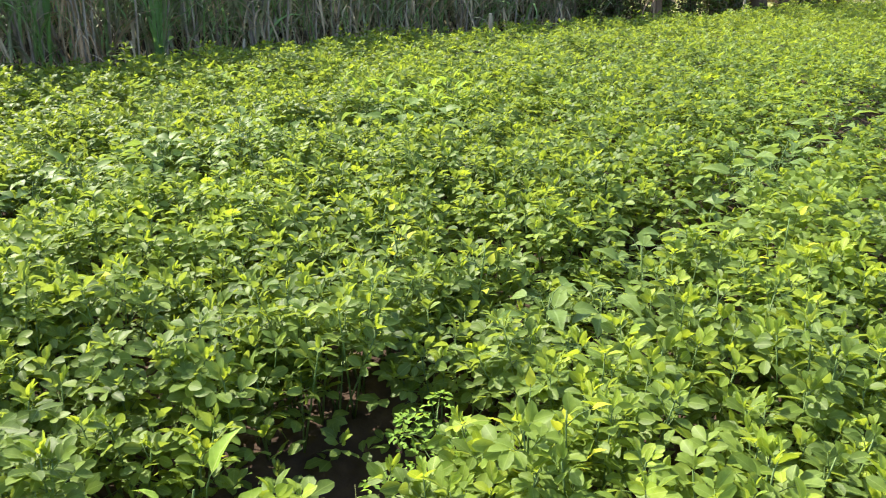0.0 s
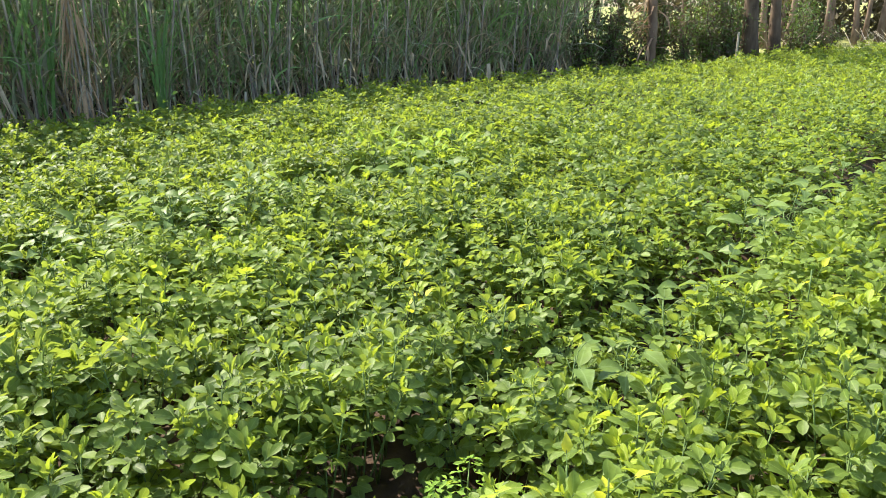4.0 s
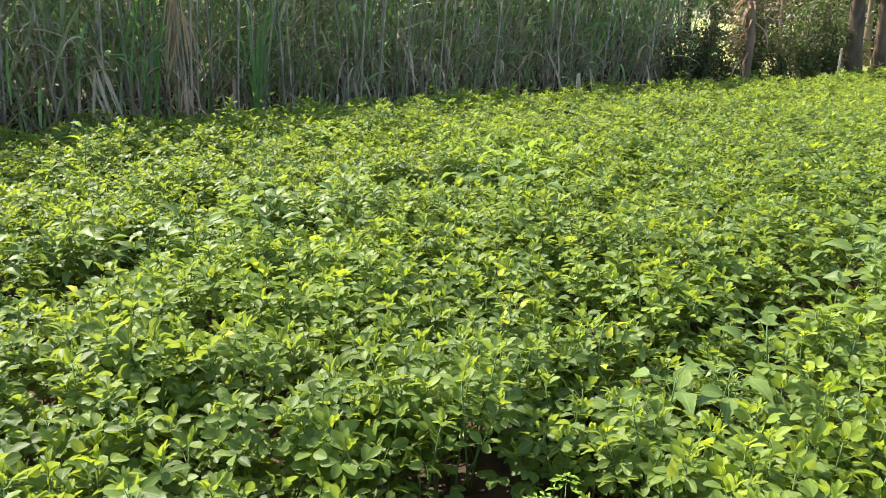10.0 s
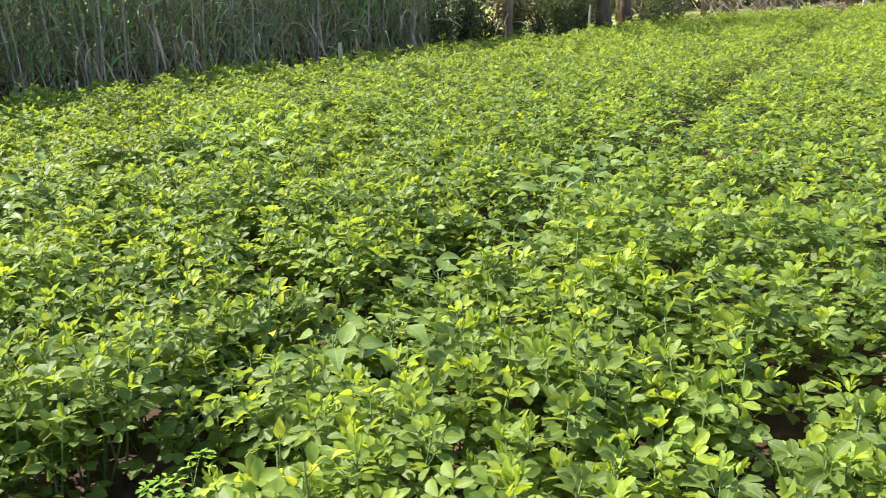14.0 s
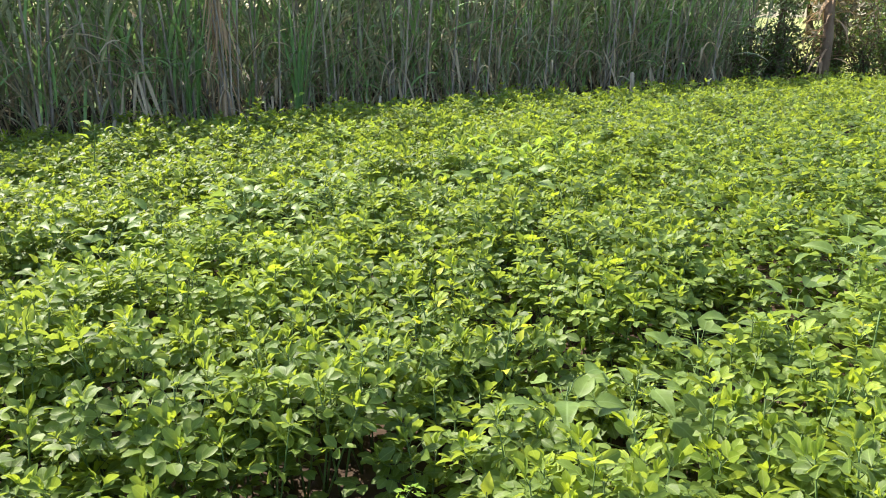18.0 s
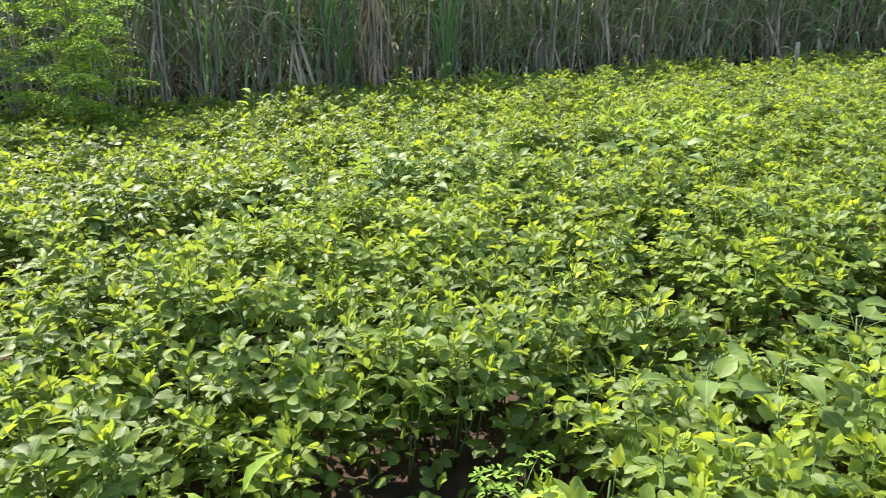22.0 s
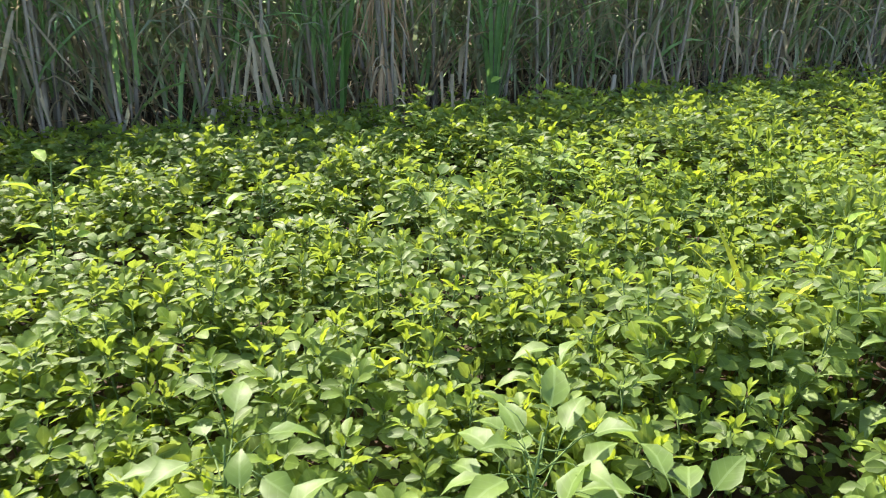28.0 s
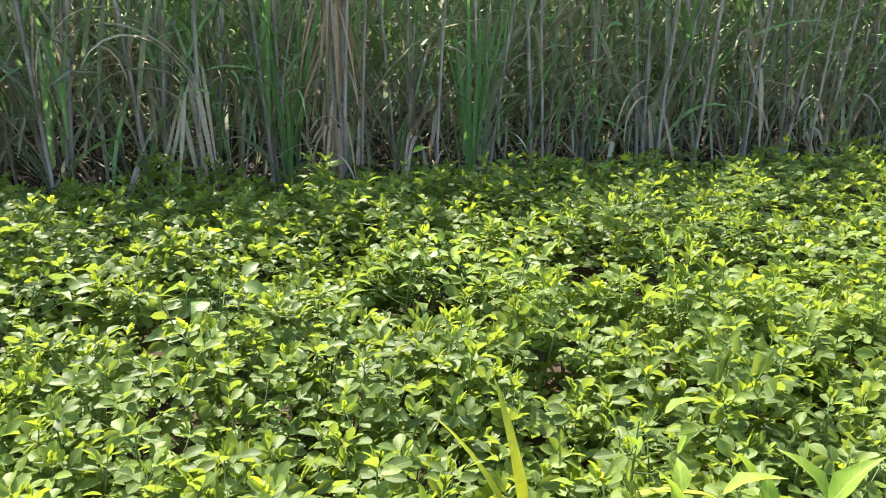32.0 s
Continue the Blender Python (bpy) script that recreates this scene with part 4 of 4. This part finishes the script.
# ---- far end: verge, hedge, trees ----
def tree(r, height, radius, crown_r, crown_n, leafy, lean=0.05, limbs=6, leaf=0.16, name="tree", label="", bark=BARK, crown_from=0.55):
    ob = empty(name, label, "tree", Matrix.Identity(4), "trees at the field end")
    t = np.linspace(0, 1, 9)
    az = r.uniform(0, 6.283)
    wob = np.stack([np.sin(t * 5 + r.uniform(0, 6)), np.cos(t * 4 + r.uniform(0, 6)), 0 * t], -1) * radius * 0.7
    pts = np.stack([math.cos(az) * lean * height * t, math.sin(az) * lean * height * t, height * t], -1) + wob
    rad = radius * (1.0 - 0.72 * t) + radius * 0.5 * np.exp(-t * 14)
    pieces = [tube(pts, rad, 9)]
    ends = []
    for k in range(limbs):
        fr = crown_from + (1 - crown_from) * (k + 0.3) / limbs
        i = fr * 8
        c = pts[int(i)]
        a = GOLD * k + r.uniform(-.4, .4)
        lp = [c + np.array([math.cos(a), math.sin(a), 0.75]) * crown_r * q + [0, 0, -0.25 * q * q * crown_r] for q in (0, .3, .6, .95)]
        pieces.append(tube(lp, [rad[int(i)] * w for w in (0.55, 0.4, 0.25, 0.1)], 5))
        ends += lp[1:]
    ends.append(pts[-1])
    v, f = joined(pieces)
    part_of("trunk", mesh_of("trunk", v, f, [bark]), ob)
    ends = np.array(ends)
    pick = ends[r.integers(len(ends), size=crown_n)]
    base = pick + r.normal(0, crown_r * 0.26, (crown_n, 3))
    ahead = unit(r.normal(0, 1, (crown_n, 3)) + [0, 0, -0.4])
    nor = unit(np.cross(ahead, unit(r.normal(0, 1, (crown_n, 3)))))
    ln = leaf * r.uniform(0.6, 1.3, crown_n)
    v, f, per = blades(base, ahead, nor, ln, ln * 0.5, DIAMOND)
    part_of("crown", mesh_of("crown", v, f, [leafy]), ob)
    return ob


r4 = np.random.default_rng(31)
FAR = Matrix.Rotation(FAR_TURN, 4, 'Z')
WOOD = "slender dark-barked tree in the shaded plantation at the field end"
kinds = [tree(r4, r4.uniform(6.5, 9), r4.uniform(0.08, 0.13), 1.5, 130, BUSH_LEAF, 0.04, 7, 0.30, label=WOOD, bark=SLIM_BARK) for i in range(4)]
places = []
for i in range(64):
    x = 8.2 + (i % 22) * 0.92 + r4.uniform(-.3, .3)
    y = 22.6 + (i // 22) * 1.6 + r4.uniform(-.5, .5) + 0.12 * (x - 8)
    places.append((x * 1.27, y * 1.27))
for i, (x, y) in enumerate(places):
    m = FAR @ pose(x, y, -0.03, 0, 0, r4.uniform(0, 360))
    if i < 4:
        kinds[i].matrix_world = m
    else:
        copy_thing(kinds[i % 4], m)
for x, y, rad in ((7.85, 19.9, 0.20), (8.55, 20.35, 0.15), (7.2, 20.6, 0.11)):
    big = tree(r4, 6.0, rad, 2.4, 1500, BUSH_LEAF, 0.12, 8, 0.13, label="thick-trunked spreading tree behind the field corner")
    big.matrix_world = FAR @ pose(x, y, -0.05, 0, 0, r4.uniform(0, 360))


def bush(x, y, height, width, n, mats, label):
    ob = empty("bush", label, "bush", FAR @ pose(x, y, -0.02), "hedge bushes")
    ends = []
    for k in range(9):
        a, o = r4.uniform(0, 6.283), r4.uniform(0.2, 1.0) * width * 0.5
        t = np.linspace(0, 1, 5)
        pts = np.stack([o * math.cos(a) * t, o * math.sin(a) * t, height * r4.uniform(0.6, 1.0) * t], -1)
        pts[1:] += r4.normal(0, 0.04, (4, 3))
        v, f = tube(pts, 0.022 * (1 - 0.75 * t), 5)
        part_of("branch", mesh_of("branch", v, f, [BARK]), ob)
        ends += [pts[2], pts[3], pts[4], (pts[1] + pts[2]) / 2, pts[1]]
    ends = np.array(ends)
    for q, mat in enumerate(mats):
        c = ends[r4.integers(len(ends), size=n)] + r4.normal(0, width * 0.10, (n, 3))
        c[:, 2] = np.maximum(c[:, 2], 0.05)
        ahead = unit(r4.normal(0, 1, (n, 3)) + [0, 0, -0.2])
        nor = unit(np.cross(ahead, unit(r4.normal(0, 1, (n, 3)))))
        ln = r4.uniform(0.05, 0.12, n)
        v, f, per = blades(c, ahead, nor, ln, ln * 0.5, DIAMOND)
        part_of("foliage", mesh_of("foliage", v, f, [mat]), ob)
    return ob


HEDGE = "straggly dark green and brown hedge bush behind the field corner"
for x, y, h, w, n in ((3.9, 18.3, 1.9, 0.9, 900), (4.6, 18.8, 1.2, 1.0, 500), (5.3, 19.1, 2.1, 0.8, 800), (5.9, 19.0, 1.3, 1.0, 700), (6.5, 19.4, 1.9, 1.2, 1300),
                      (7.1, 19.5, 2.0, 1.1, 1200), (3.3, 17.6, 1.2, 0.8, 600), (9.3, 20.9, 1.4, 1.1, 600), (10.4, 21.7, 1.0, 1.2, 400)):
    bush(x, y, h, w, n, [BUSH_LEAF, BROWN_LEAF], HEDGE)
for x, y, h, w, n in ((4.3, 19.6, 1.3, 1.2, 700), (5.6, 20.2, 1.5, 1.2, 700), (6.9, 20.9, 2.3, 1.3, 900), (8.2, 21.3, 2.2, 1.4, 900), (9.9, 21.9, 1.9, 1.4, 800), (2.0, 17.9, 1.5, 1.2, 700), (1.0, 18.6, 1.6, 1.3, 700), (-0.1, 19.2, 1.7, 1.4, 700)):
    bush(x, y, h, w, n * 2, [BUSH_LEAF], "dark green bush in the hedge behind the field")

shaggy = empty("shaggy_trunk", "tree trunk wrapped in dry hanging brown leaves", "tree", FAR @ pose(5.0, 18.75, 0), "trees at the field end")
v, f = tube([(0, 0, -.05), (.05, 0, 1.0), (0, .05, 2.2), (.1, .1, 4.5)], [.13, .11, .10, .07], 9)
part_of("trunk", mesh_of("trunk", v, f, [SLIM_BARK]), shaggy)
for k in range(70):
    at = np.array([0.02, 0.02, 0]) + [r4.uniform(-.08, .08), r4.uniform(-.08, .08), r4.uniform(0.5, 2.6)]
    v, f = cane_blade(r4, at, r4.uniform(0, 6.283), r4.uniform(-0.6, 0.5), r4.uniform(0.5, 0.9), r4.uniform(0.04, 0.08), r4.uniform(1.2, 2.0), True, 5)
    part_of("hanging_leaf", mesh_of("hanging_leaf", v, f, [SHEAF]), shaggy)
at = np.concatenate([r4.normal(0, 0.5, (900, 2)), r4.normal(4.9, 0.4, (900, 1))], 1)
ah = unit(r4.normal(0, 1, (900, 3)))
v, f, per = blades(at, ah, unit(np.cross(ah, r4.normal(0, 1, (900, 3)))), np.full(900, 0.2), np.full(900, 0.09), DIAMOND)
part_of("crown", mesh_of("crown", v, f, [BUSH_LEAF]), shaggy)


def verge():
    """Dry and green grass between the crop and the trees."""
    pieces = []
    for k in range(5200):
        x = r4.uniform(3.6, 26)
        edge = float(field_end(x))
        y = edge + abs(r4.normal(0.2, 1.1 if x < 9 else 2.0))
        pieces.append(cane_blade(r4, np.array([x, y, 0.0]), r4.uniform(0, 6.283), r4.uniform(0.9, 1.5), r4.uniform(0.12, 0.38), 0.010, r4.uniform(0.3, 1.6), False, 3))
    v, f = joined(pieces)
    sheet = new("verge_grass", mesh_of("verge_grass", v, f, [GRASS]))
    sheet.matrix_world = FAR
    tagged(sheet, "dry yellow-green grass on the verge at the field end", "grass", kind="stuff")


verge()


def undergrowth():
    """Dark brown leaves added between the trunks for the plantation's inner shade."""
    n = 13000
    x = r4.uniform(8.5, 44, n)
    y = 33.0 + 0.14 * (x - 8) + r4.uniform(0, 5, n)
    c = np.stack([x, y, r4.uniform(0, 3.6, n) ** 1.0], -1)
    ahead = unit(r4.normal(0, 1, (n, 3)))
    nor = unit(np.cross(ahead, unit(r4.normal(0, 1, (n, 3)))))
    ln = r4.uniform(0.25, 0.5, n)
    v, f, per = blades(c, ahead, nor, ln, ln * 0.5, DIAMOND)
    sheet = new("undergrowth", mesh_of("undergrowth", v, f, [BROWN_LEAF]))
    sheet.matrix_world = FAR
    tagged(sheet, "dark brown leaf mass added for the shade deep in the plantation", "undergrowth", kind="stuff")


undergrowth()


def plantation_canopy():
    """An added leaf layer, out of view, that shades the plantation's inside."""
    n = 9000
    x = r4.uniform(7, 48, n)
    c = np.stack([x, 37.0 + 0.14 * (x - 8) + r4.uniform(0, 9, n), r4.uniform(4.2, 8.5, n)], -1)
    ahead = unit(r4.normal(0, 1, (n, 3)) * [1, 1, 0.5])
    nor = unit(np.cross(ahead, unit(r4.normal(0, 1, (n, 3)))))
    ln = r4.uniform(0.4, 0.8, n)
    v, f, per = blades(c, ahead, nor, ln, ln * 0.55, DIAMOND)
    sheet = new("plantation_canopy", mesh_of("plantation_canopy", v, f, [BUSH_LEAF]))
    sheet.matrix_world = FAR
    tagged(sheet, "unseen leaf layer added to shade the plantation behind the field", "tree canopy", kind="stuff")


plantation_canopy()


def straw_heap(x, y):
    pieces = []
    for k in range(700):
        a, d = r4.uniform(0, 6.283), abs(r4.normal(0, 0.5))
        z = 0.42 * math.exp(-(d / 0.6) ** 2) * r4.uniform(0.3, 1.0)
        c = np.array([d * math.cos(a) * 1.6, d * math.sin(a), z])
        way = unit(r4.normal(0, 1, 3) * [1, 1, 0.35])
        pieces.append(tube([c - way * 0.18, c + way * 0.18 + [0, 0, .02]], [.008, .006], 3))
    v, f = joined(pieces)
    ob = new("straw_heap", mesh_of("straw_heap", v, f, [STRAW]))
    ob.matrix_world = FAR @ pose(x, y, 0.0)
    return tagged(ob, "low heap of pale dry straw on the verge", "straw heap")


straw_heap(18.3, 26.3)


def brushwood(x, y):
    ob = empty("brushwood", "tangle of dry bare twigs on the verge", "twigs", FAR @ pose(x, y, 0))
    for k in range(26):
        c = np.array([r4.normal(0, 0.6), r4.normal(0, 0.25), 0.0])
        a = r4.uniform(0, 6.283)
        pts = [c + np.array([math.cos(a), math.sin(a), 0.9]) * q + r4.normal(0, .04, 3) for q in (0, .25, .5, .75)]
        v, f = tube(pts, [.012, .009, .007, .004], 4)
        part_of("twig", mesh_of("twig", v, f, [PALE_WOOD]), ob)
    return ob


brushwood(10.4, 22.9)
brushwood(14.5, 25.6)
brushwood(16.6, 26.0)
brushwood(22.0, 27.6)

far_kinds = [tree(r4, r4.uniform(7, 10), 0.25, 3.2, 1500, HAZED_LEAF, 0.03, 9, 0.6, "distant_tree", "distant tree beyond the pasture, its leaves paled for haze", BARK, 0.3) for i in range(3)]
for i in range(21):
    m = pose(-6 + i * 2.9 + r4.uniform(-1, 1), 62 + r4.uniform(-5, 8), -0.1, 0, 0, r4.uniform(0, 360))
    if i < 3:
        far_kinds[i].matrix_world = m
    else:
        copy_thing(far_kinds[i % 3], m)
